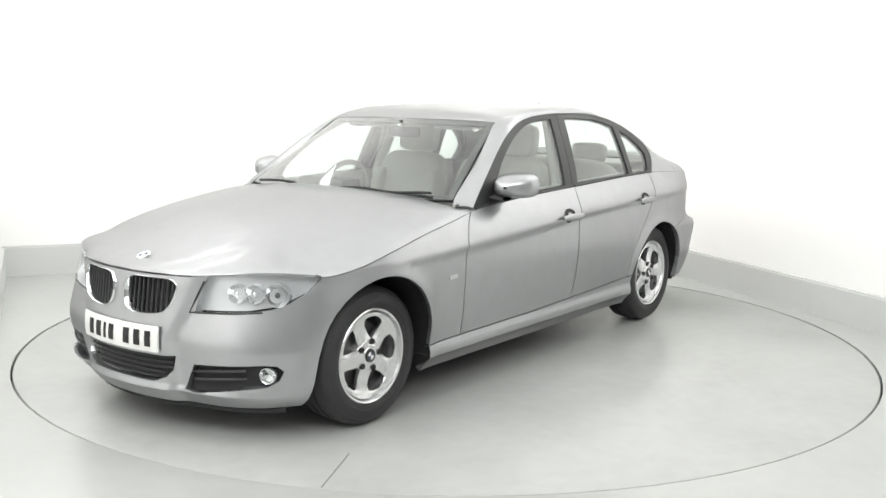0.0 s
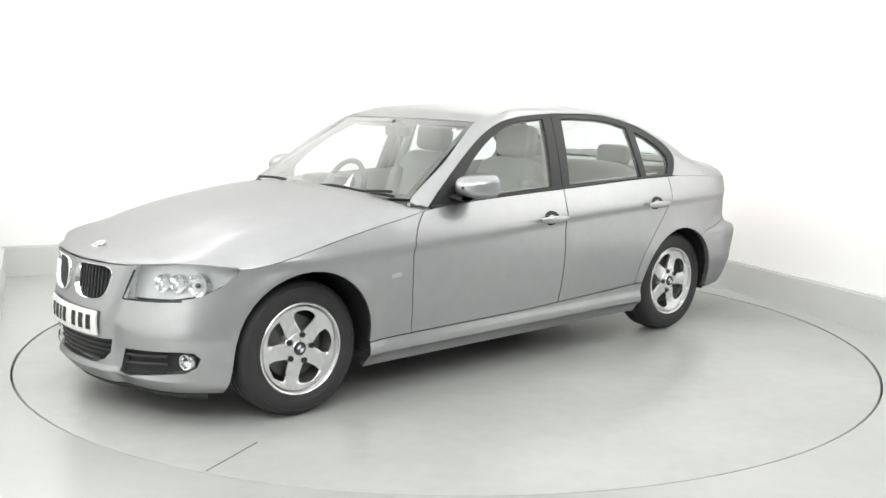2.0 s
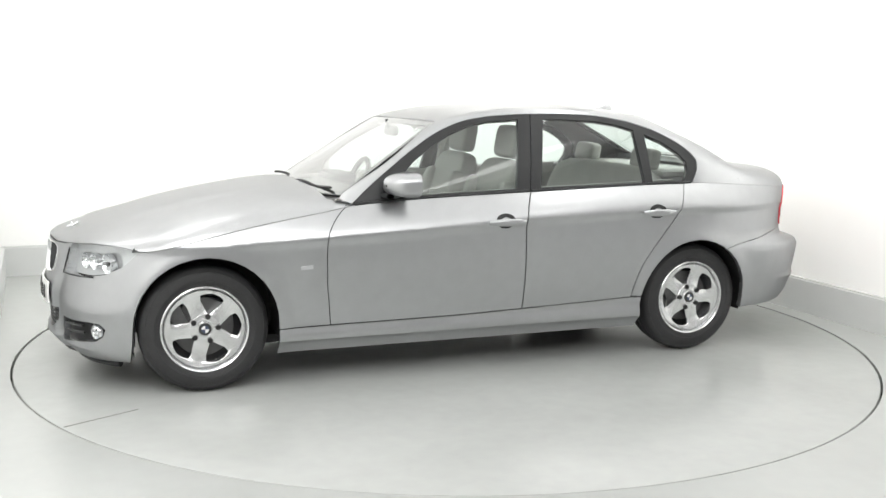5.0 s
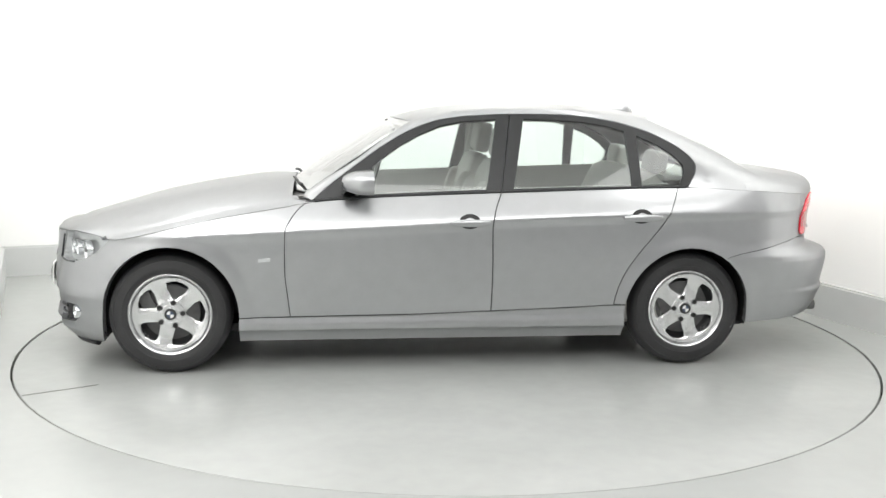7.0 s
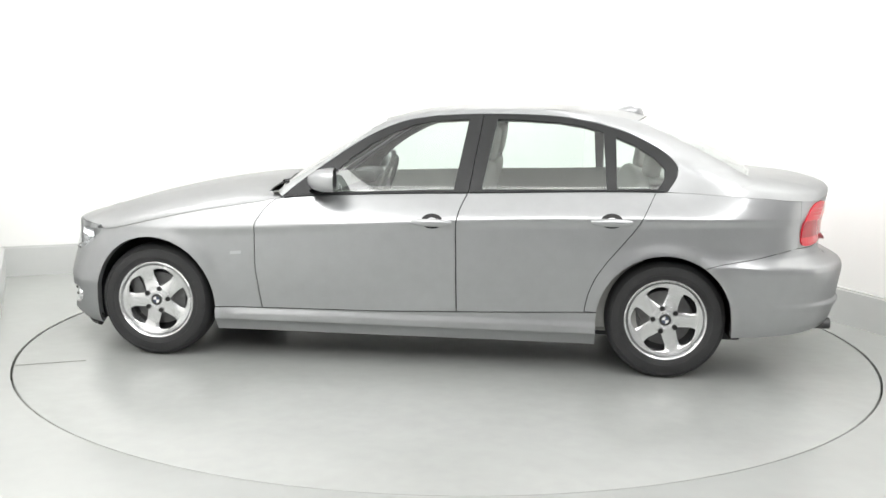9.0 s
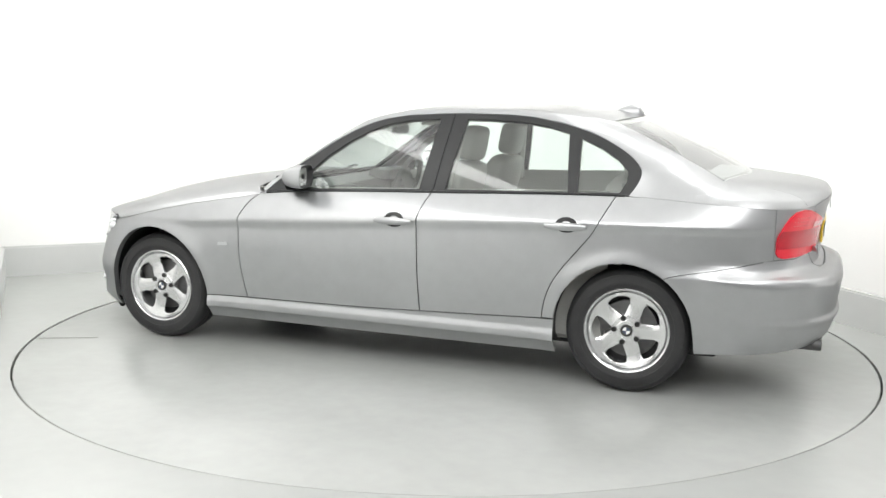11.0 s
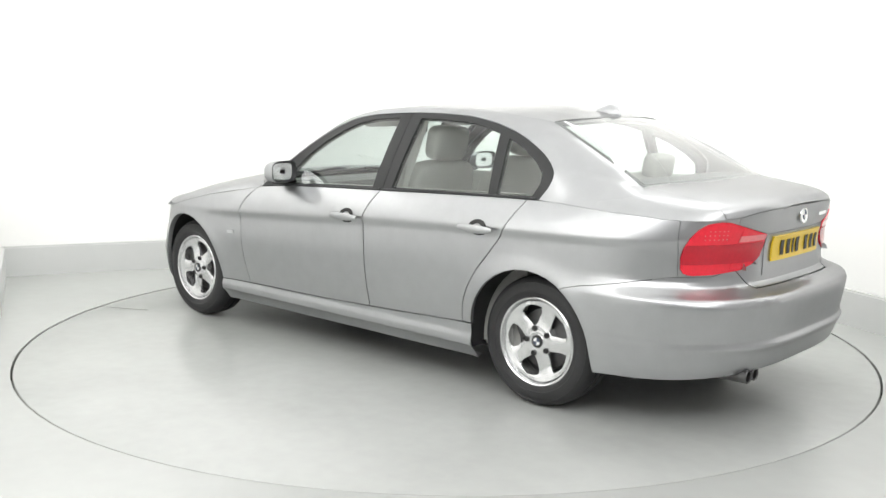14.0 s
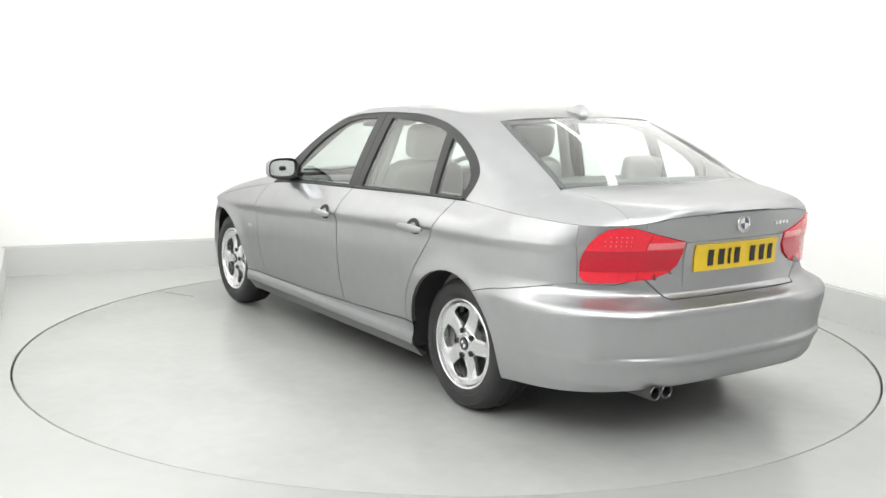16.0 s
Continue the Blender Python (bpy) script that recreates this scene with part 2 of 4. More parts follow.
def outward(poly, d):
    """The room's outline moved out by d (the corners run clockwise)."""
    out, n = [], len(poly)
    for k in range(n):
        p, q, r = (Vector(poly[(k + i) % n]) for i in (-1, 0, 1))
        n1 = Vector((-(q - p).y, (q - p).x)).normalized()
        n2 = Vector((-(r - q).y, (r - q).x)).normalized()
        b = (n1 + n2) / (1 + n1.dot(n2))
        out.append(tuple(q + b * d))
    return out


def build_studio():
    rings = 96
    # floor sheet with a round hole for the turntable
    bm = bmesh.new()
    outer = outward(CORNERS, 0.3)
    hole = [bm.verts.new((math.cos(2 * math.pi * k / rings) * (TABLE_R + 0.009), math.sin(2 * math.pi * k / rings) * (TABLE_R + 0.009), 0)) for k in range(rings)]
    hole2 = [bm.verts.new((v.co.x, v.co.y, -0.06)) for v in hole]
    far = []
    for v in hole:
        d = Vector((v.co.x, v.co.y)).normalized()
        best = 99
        for a, b in zip(outer, outer[1:] + outer[:1]):
            a, e = Vector(a), Vector(b) - Vector(a)
            den = d.x * e.y - d.y * e.x
            if abs(den) > 1e-9:
                s, u = (a.x * e.y - a.y * e.x) / den, (a.x * d.y - a.y * d.x) / den
                if s > 0 and -1e-6 <= u <= 1 + 1e-6:
                    best = min(best, s)
        far.append(bm.verts.new((d.x * best, d.y * best, 0)))
    for k in range(rings):
        j = (k + 1) % rings
        bm.faces.new((hole[k], far[k], far[j], hole[j]))
        bm.faces.new((hole2[k], hole[k], hole[j], hole2[j]))
    fl = part("floor", bm, M_FLOOR, None, smooth=False)
    tagged(fl, "pale grey glossy painted studio floor round the turntable", "floor", kind="structure")
    pit = part("turntable_pit", lathe([(0.001, -0.07), (TABLE_R + 0.2, -0.07)], 64, "z"), M_GAP)
    pit.location.z = 0
    tagged(pit, "dark pit under the turntable deck", "pit", kind="structure")
    names = ["wall_north_west", "wall_north_east", "wall_east", "wall_south", "wall_west_front", "wall_west"]
    back, deep = outward(CORNERS, 0.05), outward(CORNERS, 0.25)
    for k, nm in enumerate(names):
        j = (k + 1) % len(CORNERS)
        # east and south walls are out of view, greyed to darken reflections
        w = part(nm, prism([back[k], back[j], deep[j], deep[k]], -0.05, CEIL_H + 0.1), M_DIMWALL if nm in ("wall_east", "wall_south") else M_WALL, smooth=False)
        tagged(w, "unseen studio wall, greyed to dim the car reflections" if nm in ("wall_east", "wall_south") else "smooth bright white studio backdrop wall", "wall", kind="structure")
        pb = prism([CORNERS[k], CORNERS[j], back[j], back[k]], -0.02, PLINTH_H)
        bmesh.ops.bevel(pb, geom=[e for e in pb.edges if min(v.co.z for v in e.verts) > 0.1], offset=0.012, segments=2, affect="EDGES")
        p = part("baseboard", pb, M_PLINTH, smooth=False)
        tagged(p, "pale grey painted plinth along the wall's foot", "plinth", kind="structure")
    c = part("ceiling", prism(outward(CORNERS, 0.25), CEIL_H, CEIL_H + 0.1), M_CEIL, smooth=False)
    tagged(c, "white painted studio ceiling", "ceiling", kind="structure")


def build_turntable():
    top = tagged(new("turntable"), "large round pale grey car turntable flush with the floor", "turntable")
    bm = lathe([(0.0005, 0.0), (TABLE_R - 0.012, 0.0), (TABLE_R - 0.004, -0.003), (TABLE_R, -0.01), (TABLE_R, -0.05)], 96, "z")
    bmesh.ops.recalc_face_normals(bm, faces=bm.faces)
    deck = part("deck", bm, M_DECK, top)
    for ang, r0, r1 in ((26.2, 2.08, 2.435),):
        b = box(r1 - r0, 0.004, 0.0022, 0, pose(0, 0, 0, 0, 0, ang) @ pose((r0 + r1) / 2, 0, 0.0012))
        part("deck_seam", b, M_SEAM, top, "thin dark joint between deck plates", smooth=False)
    return top


build_studio()
turntable = build_turntable()

# ---------------------------------------------------------------- the car's surface
# x forward, y to its left, z up; origin on the ground midway between the axles
ZS = spline([-2.29, -2.26, -2.2, -2.1, -1.8, -1.36, -0.354, 0.33, 0.62, 0.8, 1.1, 1.38, 1.52, 1.66, 1.8, 1.87, 1.93, 2.0, 2.05, 2.12],
            [0.985, 0.975, 0.950, 0.942, 0.962, 0.98, 0.952, 0.926, 0.905, 0.875, 0.825, 0.765, 0.73, 0.705, 0.724, 0.726, 0.714, 0.703, 0.700, 0.697])
ZC = spline([-2.29, -2.26, -2.2, -2.13, -2.02, -1.93, -1.7, 0.6, 0.7, 0.76, 0.85, 0.95, 1.11, 1.33, 1.55, 1.74, 1.86, 1.93, 2.0, 2.05, 2.12],
            [0.989, 1.02, 1.035, 1.044, 1.052, 1.062, 1.08, 0.92, 0.945, 0.968, 0.972, 0.965, 0.942, 0.905, 0.857, 0.803, 0.765, 0.738, 0.712, 0.702, 0.697])
XN = spline([0.14, 0.2, 0.25, 0.36, 0.42, 0.50, 0.56, 0.62, 0.68, 0.72, 0.80], [1.985, 2.03, 2.038, 2.046, 2.05, 2.038, 2.026, 2.018, 2.014, 2.008, 1.975])
XT = spline([0.16, 0.22, 0.27, 0.30, 0.37, 0.40, 0.425, 0.5, 0.585, 0.610, 0.63, 0.66, 0.8, 0.9, 1.0, 1.06],
            [-2.24, -2.27, -2.305, -2.328, -2.352, -2.366, -2.354, -2.364, -2.374, -2.366, -2.300, -2.250, -2.25, -2.272, -2.293, -2.29])
SIDE = spline([0.10, 0.15, 0.19, 0.225, 0.235, 0.262, 0.285, 0.300, 0.33, 0.38, 0.45, 0.60, 0.70], [0.745, 0.778, 0.805, 0.834, 0.847, 0.850, 0.846, 0.843, 0.847, 0.859, 0.874, 0.893, 0.898])
SIDE_END = spline([0.10, 0.15, 0.19, 0.25, 0.32, 0.45, 0.60, 0.70], [0.74, 0.785, 0.818, 0.842, 0.854, 0.870, 0.887, 0.892])
CREASE = spline([-2.3, -1.83, -0.91, -0.28, 0.03, 0.745, 1.1, 2.2], [0.855, 0.853, 0.834, 0.809, 0.788, 0.750, 0.735, 0.72])
GLASS_Y = lambda z: 0.812 - 0.30 * (z - 0.93) - 0.25 * (z - 0.93) ** 2
FXS, RXS = 1.15, -1.35


def FN(z):
    """How square the front is in plan: the bumper more than the lamps above it."""
    return 3.35 - 0.65 * max(0.0, min(1.0, (z - 0.40) / 0.29))


def RN(z):
    return 2.95 if z > 0.68 else (3.3 if z < 0.58 else 3.3 - 0.35 * (z - 0.58) / 0.10)


def arch_flare(x, z):
    """The lips of the wheel arches stand a little proud."""
    e = 0.0
    for cx, cz, r in ((1.372, 0.322, 0.35), (-1.362, 0.314, 0.345)):
        d = math.hypot(x - cx, z - cz)
        if d > r - 0.02:
            e += 0.013 * math.exp(-((d - r) / 0.055) ** 2)
    return e


def width(x, z):
    """Half the body's width before the ends round off."""
    c = CREASE(x)
    k = max(0.0, min(1.0, (abs(x) - 1.1) / 0.3))
    y = (1 - k) * SIDE(min(z, 0.70)) + k * SIDE_END(min(z, 0.70))
    if z > 0.70:
        y += 0.004 * min(1.0, (z - 0.70) / max(0.02, c - 0.70)) if c > 0.70 else 0
    if z > c:
        plain = 0.30 * (z - c) + 0.9 * (z - c) ** 2
        zs = ZS(x)
        drop = (y - GLASS_Y(zs) - 0.010) * ((z - c) / max(0.02, zs - c)) ** 1.35
        b = max(0.0, min(1.0, (0.95 - x) / 0.3)) * max(0.0, min(1.0, (x + 1.75) / 0.3))
        y -= b * drop + (1 - b) * plain
    if x < -1.5:
        # the rear bumper's shoulder stands out below a sloping top
        y += 0.020 * min(1.0, (-1.5 - x) / 0.35) * max(0.0, min(1.0, (0.70 - z) / 0.095)) * max(0.0, min(1.0, (z - 0.24) / 0.2))
    if z < c:
        d = c - z
        y -= 0.011 * min(1.0, d / 0.035) ** 1.5 * math.exp(-max(0.0, d - 0.035) / 0.20) * max(0.0, min(1.0, (x + 2.08) / 0.5)) * max(0.0, min(1.0, (1.25 - x) / 0.4))
    return y + arch_flare(x, z)


def taper(x, z):
    if x > FXS:
        u = min(1.0, (x - FXS) / (XN(z) - FXS))
        return (1 - u ** FN(z)) ** (1 / FN(z))
    if x < RXS:
        u = min(1.0, (RXS - x) / (RXS - XT(z)))
        return (1 - u ** RN(z)) ** (1 / RN(z))
    return 1.0


def side(x, z):
    return Vector((x, width(x, z) * taper(x, z), z))


def prow(y, z):
    """The middle of the front stands proud between two upright creases."""
    edge = 0.30 + 0.45 * max(0.0, z - 0.42)
    q = abs(y) / edge
    mid = (0.026 + 0.040 * max(0.0, 1 - q * q)) / (1 + math.exp(min(30.0, (abs(y) - edge) / 0.009)))
    lip = 0.014 * math.exp(-((z - 0.215) / 0.016) ** 2)
    return mid + lip


def nose(a, z):
    """The front, from the left side (a = 0) round to the right (a = 1)."""
    t = math.pi * a
    c, s = math.cos(t), math.sin(t)
    x = FXS + (XN(z) - FXS) * abs(s) ** (2 / FN(z))
    y = math.copysign(width(min(x, 1.75), z) * abs(c) ** (2 / FN(z)), c)
    return Vector((x + prow(y, z) * min(1.0, max(0.0, (x - 1.75) / 0.15)), y, z))


def tail(a, z):
    t = math.pi * a
    c, s = math.cos(t), math.sin(t)
    x = RXS - (RXS - XT(z)) * abs(s) ** (2 / RN(z))
    return Vector((x, math.copysign(width(max(x, -2.0), z) * abs(c) ** (2 / RN(z)), c), z))


BRIMS = {}


def brim(f, a, z0):
    """The height at which an end meets the top: the shoulder line at that place."""
    key = (f is nose, round(a, 6))
    if key not in BRIMS:
        z = z0
        for _ in range(12):
            z = ZS(f(a, z).x)
        BRIMS[key] = z
    return BRIMS[key]


def top_at(x, v, m=2.5):
    """The bonnet and boot: v from 0 in the middle to 1 at the shoulder."""
    zs, zc = ZS(x), ZC(x)
    ys = side(x, zs).y
    return Vector((x, ys * v, zs + (zc - zs) * (1 - abs(v) ** m) ** (1 / 1.6)))


def seal(f, z0, z1, parents):
    """A black strip added behind a door's upright gap, as the shade inside it."""
    b = grid_mesh(lambda u, v: side(f(z0 + (z1 - z0) * v) - 0.016 + 0.032 * u, z0 + (z1 - z0) * v) - Vector((0, 0.011, 0)), 2, 24)
    both("door_gap_shade", face_out(b, (0, 0, 0.6)), M_INK_SHADE, parents)


ARCH_F = [(1.372 + 0.345 * math.cos(k * math.pi / 18), 0.0, 0.322 + 0.357 * math.sin(k * math.pi / 18)) for k in range(19)] + [(1.03, 0, 0.0), (1.738, 0, 0.0)]
ARCH_R = [(-1.362 + 0.345 * math.cos(k * math.pi / 18), 0.0, 0.314 + 0.35 * math.sin(k * math.pi / 18)) for k in range(19)] + [(-1.745, 0, 0.0), (-1.02, 0, 0.0)]


def arches(bm, front=True, rear=True):
    if front:
        cut_out(bm, ARCH_F, (0, 1, 0), lambda c: abs(c.y) > 0.4 and c.x > 0.9)
    if rear:
        cut_out(bm, ARCH_R, (0, 1, 0), lambda c: abs(c.y) > 0.4 and c.x < -0.9)
    return bm


def panel(xl, xr, zb, zt, nu, nv, zmid=None):
    """A side panel between two upright seams (functions of z) and two edges (functions of x)."""
    def f(u, v):
        x = 0.5 * (xl(0.6) + xr(0.6))
        z = 0.6
        for _ in range(6):
            x = xl(z) + (xr(z) - xl(z)) * u
            z = zb(x) + (zt(x) - zb(x)) * v
        return side(x, z)
    return grid_mesh(f, nu, nv)


DOOR_F = spline([0.30, 0.327, 0.427, 0.532, 0.652, 0.756, 0.815, 0.884, 0.919], [0.766, 0.770, 0.781, 0.792, 0.793, 0.789, 0.762, 0.703, 0.640])
DOOR_M = spline([0.30, 0.337, 0.573, 0.783, 0.857, 0.955], [-0.289, -0.289, -0.287, -0.283, -0.296, -0.338])
DOOR_R = spline([0.30, 0.343, 0.428, 0.520, 0.611, 0.717, 0.808, 0.913, 0.985], [-0.957, -0.958, -0.970, -1.002, -1.058, -1.143, -1.213, -1.268, -1.305])
SILL = spline([-1.1, -1.011, -0.755, -0.29, 0.144, 0.739, 1.1], [0.352, 0.350, 0.339, 0.322, 0.309, 0.303, 0.298])
SEAM_R = spline([-2.4, -2.05, -1.934, -1.8, -1.635, -1.56, -1.50, -1.40, -1.30, -1.2, -1.1], [0.70, 0.70, 0.682, 0.655, 0.625, 0.602, 0.54, 0.44, 0.39, 0.365, 0.353])
DLO = [(0.655, 0.910), (0.566, 0.986), (0.450, 1.074), (0.303, 1.178), (0.155, 1.263), (0.005, 1.320), (-0.145, 1.346), (-0.357, 1.359), (-0.600, 1.361), (-0.813, 1.353),
       (-0.997, 1.325), (-1.150, 1.279), (-1.301, 1.207), (-1.375, 1.154), (-1.412, 1.104), (-1.405, 1.051), (-1.362, 0.982)]


def dlo3(x, z, d=0.0):
    return Vector((x, GLASS_Y(z) + d, z))


def add_pair(name, bm, mat, parent, label="", **kw):
    """A part on the left and its twin on the right."""
    twin = mirrored(bm)
    return part(name, bm, mat, parent, label, **kw), part(name, twin, mat, parent, label, **kw)


def both(name, bm, mat, parents, label="", **kw):
    twin = mirrored(bm)
    return part(name, bm, mat, parents[0], label, **kw), part(name, twin, mat, parents[1], label, **kw)


car = tagged(new("car"), "silver-grey four-door saloon car with alloy wheels on the turntable", "car")
CC = (0, 0, 0.6)


def body_sides():
    flat = lambda v: (lambda x: v)
    # front wing: side and crown in one sheet
    nx = 56
    s = panel(DOOR_F, flat(1.70), lambda x: SILL(x) + 0.001, ZS, nx, 40)
    t = grid_mesh(lambda u, v: top_at(0.625 + (1.70 - 0.625) * u, 1 - v * (0.15 - 0.15 * max(0, (0.625 + 1.075 * u - 1.35) / 0.35) ** 1.5 if u > 0.67 else 0.15)), nx, 6)
    s = face_out(s, CC)
    t = face_out(t, (0.9, 0.3, 0.5))
    low = [(1.44, 0, 0.655), (1.665, 0, 0.701), (1.76, 0, 0.701), (1.76, 0, 0.0), (1.44, 0, 0.0)]
    wing = joined(cut_out(s, low, (0, 1, 0), lambda c: True), t)
    rim_edges(arches(shrink(wing, 0.0018), True, False), 0.02)
    wl = add_pair("front_wing", wing, M_PAINT, car)
    # doors
    d = rim_edges(shrink(face_out(panel(DOOR_M, DOOR_F, SILL, ZS, 44, 44), CC), 0.003), 0.008)
    fd = add_pair("front_door", d, M_PAINT, car)
    d = rim_edges(shrink(face_out(panel(DOOR_R, DOOR_M, SILL, ZS, 40, 44), CC), 0.003), 0.008)
    rd = add_pair("rear_door", d, M_PAINT, car)
    seal(DOOR_F, 0.31, 0.905, fd)
    seal(DOOR_M, 0.33, 0.945, fd)
    seal(DOOR_R, 0.35, 0.972, rd)
    # black strip as the shade in the gap above the sill
    b = grid_mesh(lambda u, v: side(-1.0 + 2.0 * u, SILL(-1.0 + 2.0 * u) - 0.014 + 0.028 * v) - Vector((0, 0.011, 0)), 40, 2)
    add_pair("sill_gap_shade", face_out(b, (0, 0, 0.6)), M_INK_SHADE, car)
    # sill
    d = rim_edges(shrink(face_out(panel(flat(-1.06), flat(1.06), flat(0.166), lambda x: SILL(x) - 0.002, 60, 26), CC), 0.001), 0.03)
    arches(d)
    add_pair("side_sill", d, M_PAINT, car)
    # rear quarter
    q = arches(shrink(face_out(panel(flat(-2.045), DOOR_R, SEAM_R, ZS, 60, 44), CC), 0.0018), False, True)
    cut_out(q, LAMP_POLY, LAMP_WAY, lambda c: c.x < -1.9)
    add_pair("rear_quarter", rim_edges(q, 0.02), M_PAINT, car)
    return fd, rd


LAMP_WAY = (-1, 1, 0)
LAMP_POLY = [(-2.050, 0.715, 0.735), (-2.050, 0.715, 0.79), (-2.062, 0.712, 0.825), (-2.085, 0.702, 0.868), (-2.11, 0.675, 0.905), (-2.138, 0.64, 0.929), (-2.165, 0.575, 0.938), (-2.18, 0.53, 0.934),
             (-2.245, 0.31, 0.872), (-2.245, 0.325, 0.82), (-2.24, 0.35, 0.775), (-2.225, 0.385, 0.745), (-2.19, 0.44, 0.722), (-2.12, 0.57, 0.708), (-2.07, 0.665, 0.706), (-2.056, 0.70, 0.715)]
HEAD_POLY = [(2.02, 0.36, 0.551), (1.93, 0.634, 0.566), (1.875, 0.76, 0.588), (1.77, 0.793, 0.635), (1.665, 0.781, 0.697), (1.70, 0.78, 0.80), (1.95, 0.455, 0.80), (1.972, 0.415, 0.675)]


def nose_sheet(z0=0.155, n=120, rows=44):
    def f(u, v):
        zt = brim(nose, u, 0.68)
        return nose(u, z0 + (zt - z0) * v)
    return face_out(grid_mesh(f, n, rows), (1.0, 0, 0.45))


def tail_sheet(zb, zt, n=120, rows=30):
    return face_out(grid_mesh(lambda u, v: tail(u, zb(u) + (zt(u) - zb(u)) * v), n, rows), (-1.2, 0, 0.6))


KIDNEY = [(0.16, 0.687), (0.26, 0.687), (0.30, 0.682), (0.320, 0.665), (0.317, 0.635), (0.300, 0.585), (0.272, 0.553), (0.23, 0.538), (0.16, 0.533), (0.09, 0.536), (0.055, 0.555), (0.038, 0.60), (0.042, 0.648), (0.062, 0.676), (0.10, 0.686)]
LOWER = [(-0.31, 0.362), (0.31, 0.362), (0.298, 0.30), (0.27, 0.268), (0.21, 0.245), (-0.21, 0.245), (-0.27, 0.268), (-0.298, 0.30)]
DUCT = [(0.40, 0.338), (0.68, 0.356), (0.722, 0.352), (0.738, 0.328), (0.722, 0.288), (0.685, 0.260), (0.40, 0.216), (0.345, 0.226)]


def yz(poly, flip=1):
    return [(2.1, y * flip, z) for y, z in poly]


def kidney_x(y, z):
    """The gently curved face in which both grille frames lie."""
    return 2.098 - 0.50 * y * y - 0.14 * (z - 0.6)


def front_end():
    bm = shrink(nose_sheet(0.155, 220, 56), 0.0015)
    arches(bm, True, False)
    front = lambda c: c.x > 1.5
    for sgn in (1, -1):
        cut_out(bm, [(x, y * sgn, z) for x, y, z in HEAD_POLY], (1, sgn, 0), lambda c: c.x > 1.4 and c.y * sgn > 0.2)
        cut_out(bm, yz(KIDNEY, sgn), (1, 0, 0), front)
        cut_out(bm, yz(DUCT, sgn), (1, 0, 0), front)
    cut_out(bm, yz(LOWER), (1, 0, 0), front)
    # behind the wing's seam there is no bumper
    for sgn in (1, -1):
        cut_out(bm, [(1.44, 0, 0.0), (1.44, 0, 1.0), (1.0, 0, 1.0), (1.0, 0, 0.0)], (0, 1, 0), lambda c: c.y * sgn > 0.3)
        cut_out(bm, [(1.44, 0, 0.658), (1.668, 0, 0.704), (1.68, 0, 1.0), (1.44, 0, 1.0)], (0, 1, 0), lambda c: c.y * sgn > 0.3)
    rim_edges(bm, 0.03)
    bumper = part("front_bumper", bm, M_PAINT, car)
    # bonnet
    x0, x1 = 0.755, 2.011

    def hood(u, v):
        x = x0 + (x1 - x0) * u
        lim = 0.853 if x < 1.35 else 0.853 + 0.142 * min(1, ((x - 1.35) / 0.32)) ** 1.5
        w = 2 * v - 1
        p = top_at(x, w * lim)
        p.x += prow(p.y, 0.69) * max(0.0, min(1.0, (x - 1.82) / 0.17)) ** 1.5
        # two long creases that run from the grille to the screen
        e = 0.42 + 0.10 * (1 - u)
        p.z += 0.007 * (1 / (1 + math.exp(-(e - abs(w)) * 40))) * math.sin(math.pi * min(1, max(0, u))) ** 0.5
        return p
    h = face_out(grid_mesh(hood, 70, 60), (1.3, 0, 0.4))
    part("bonnet", rim_edges(h, 0.008), M_PAINT, car)
    # dark inner wall behind the openings
    inner = offset(nose_sheet(0.17, 60, 14), -0.085)
    cut_out(inner, [(1.0, 0, 0), (1.0, 0, 1), (1.70, 0, 1), (1.70, 0, 0)], (0, 1, 0), lambda c: True)
    part("inner_bumper", inner, M_PLASTIC, bumper)
    for sgn in (1, -1):
        # kidney: chrome ring and upright bars
        loop = smooth_loop(KIDNEY, 56)
        my, mz = 0.178, 0.61
        section = [(-0.075, 1.03), (-0.012, 1.035), (-0.002, 1.02), (0.002, 0.985), (-0.004, 0.95), (-0.03, 0.93)]

        def frame_at(u, v):
            y, z = loop[round(v * 56) % 56]
            d, k = section[round(u * 5)]
            y, z = my + (y - my) * k, mz + (z - mz) * k
            return Vector((kidney_x(y, z) + d, y * sgn, z))
        fr = grid_mesh(frame_at, 5, 56)
        bmesh.ops.remove_doubles(fr, verts=fr.verts, dist=1e-5)
        bmesh.ops.recalc_face_normals(fr, faces=fr.faces)
        g = part("kidney_grille", fr, M_CHROME, bumper, "chrome-rimmed kidney grille", sharp=50)
        for k in range(11):
            y = 0.055 + k * 0.0255
            lo = 0.538 + (0.03 if y < 0.06 else 0) + max(0, (y - 0.24)) * 0.55
            hi = 0.682 - (0.015 if y < 0.07 else 0)
            part("grille_bar", tube([Vector((kidney_x(y, lo + (hi - lo) * t / 4) - 0.022, y * sgn, lo + (hi - lo) * t / 4)) for t in range(5)], 0.0055, 6), M_TRIM, g)
        # duct: black insert with slats and a fog lamp
        back = keep_inside(offset(nose_sheet(0.17, 90, 40), -0.03), yz(DUCT, sgn), (1, 0, 0))
        dk = part("side_intake", back, M_PLASTIC, bumper, "black plastic intake beside the fog lamp")
        for z in (0.270, 0.305):
            part("slat", tube([nose_point(sgn * (0.385 + 0.235 * t / 6), z + 0.004 * t, -0.012) for t in range(7)], 0.006, 6), M_TRIM, dk)
        c = nose_point(sgn * 0.688, 0.310, -0.012)
        fog = lathe([(0.0005, -0.02), (0.026, -0.012), (0.031, 0.004), (0.034, 0.006), (0.037, 0.0), (0.037, -0.02)], 24, "y")
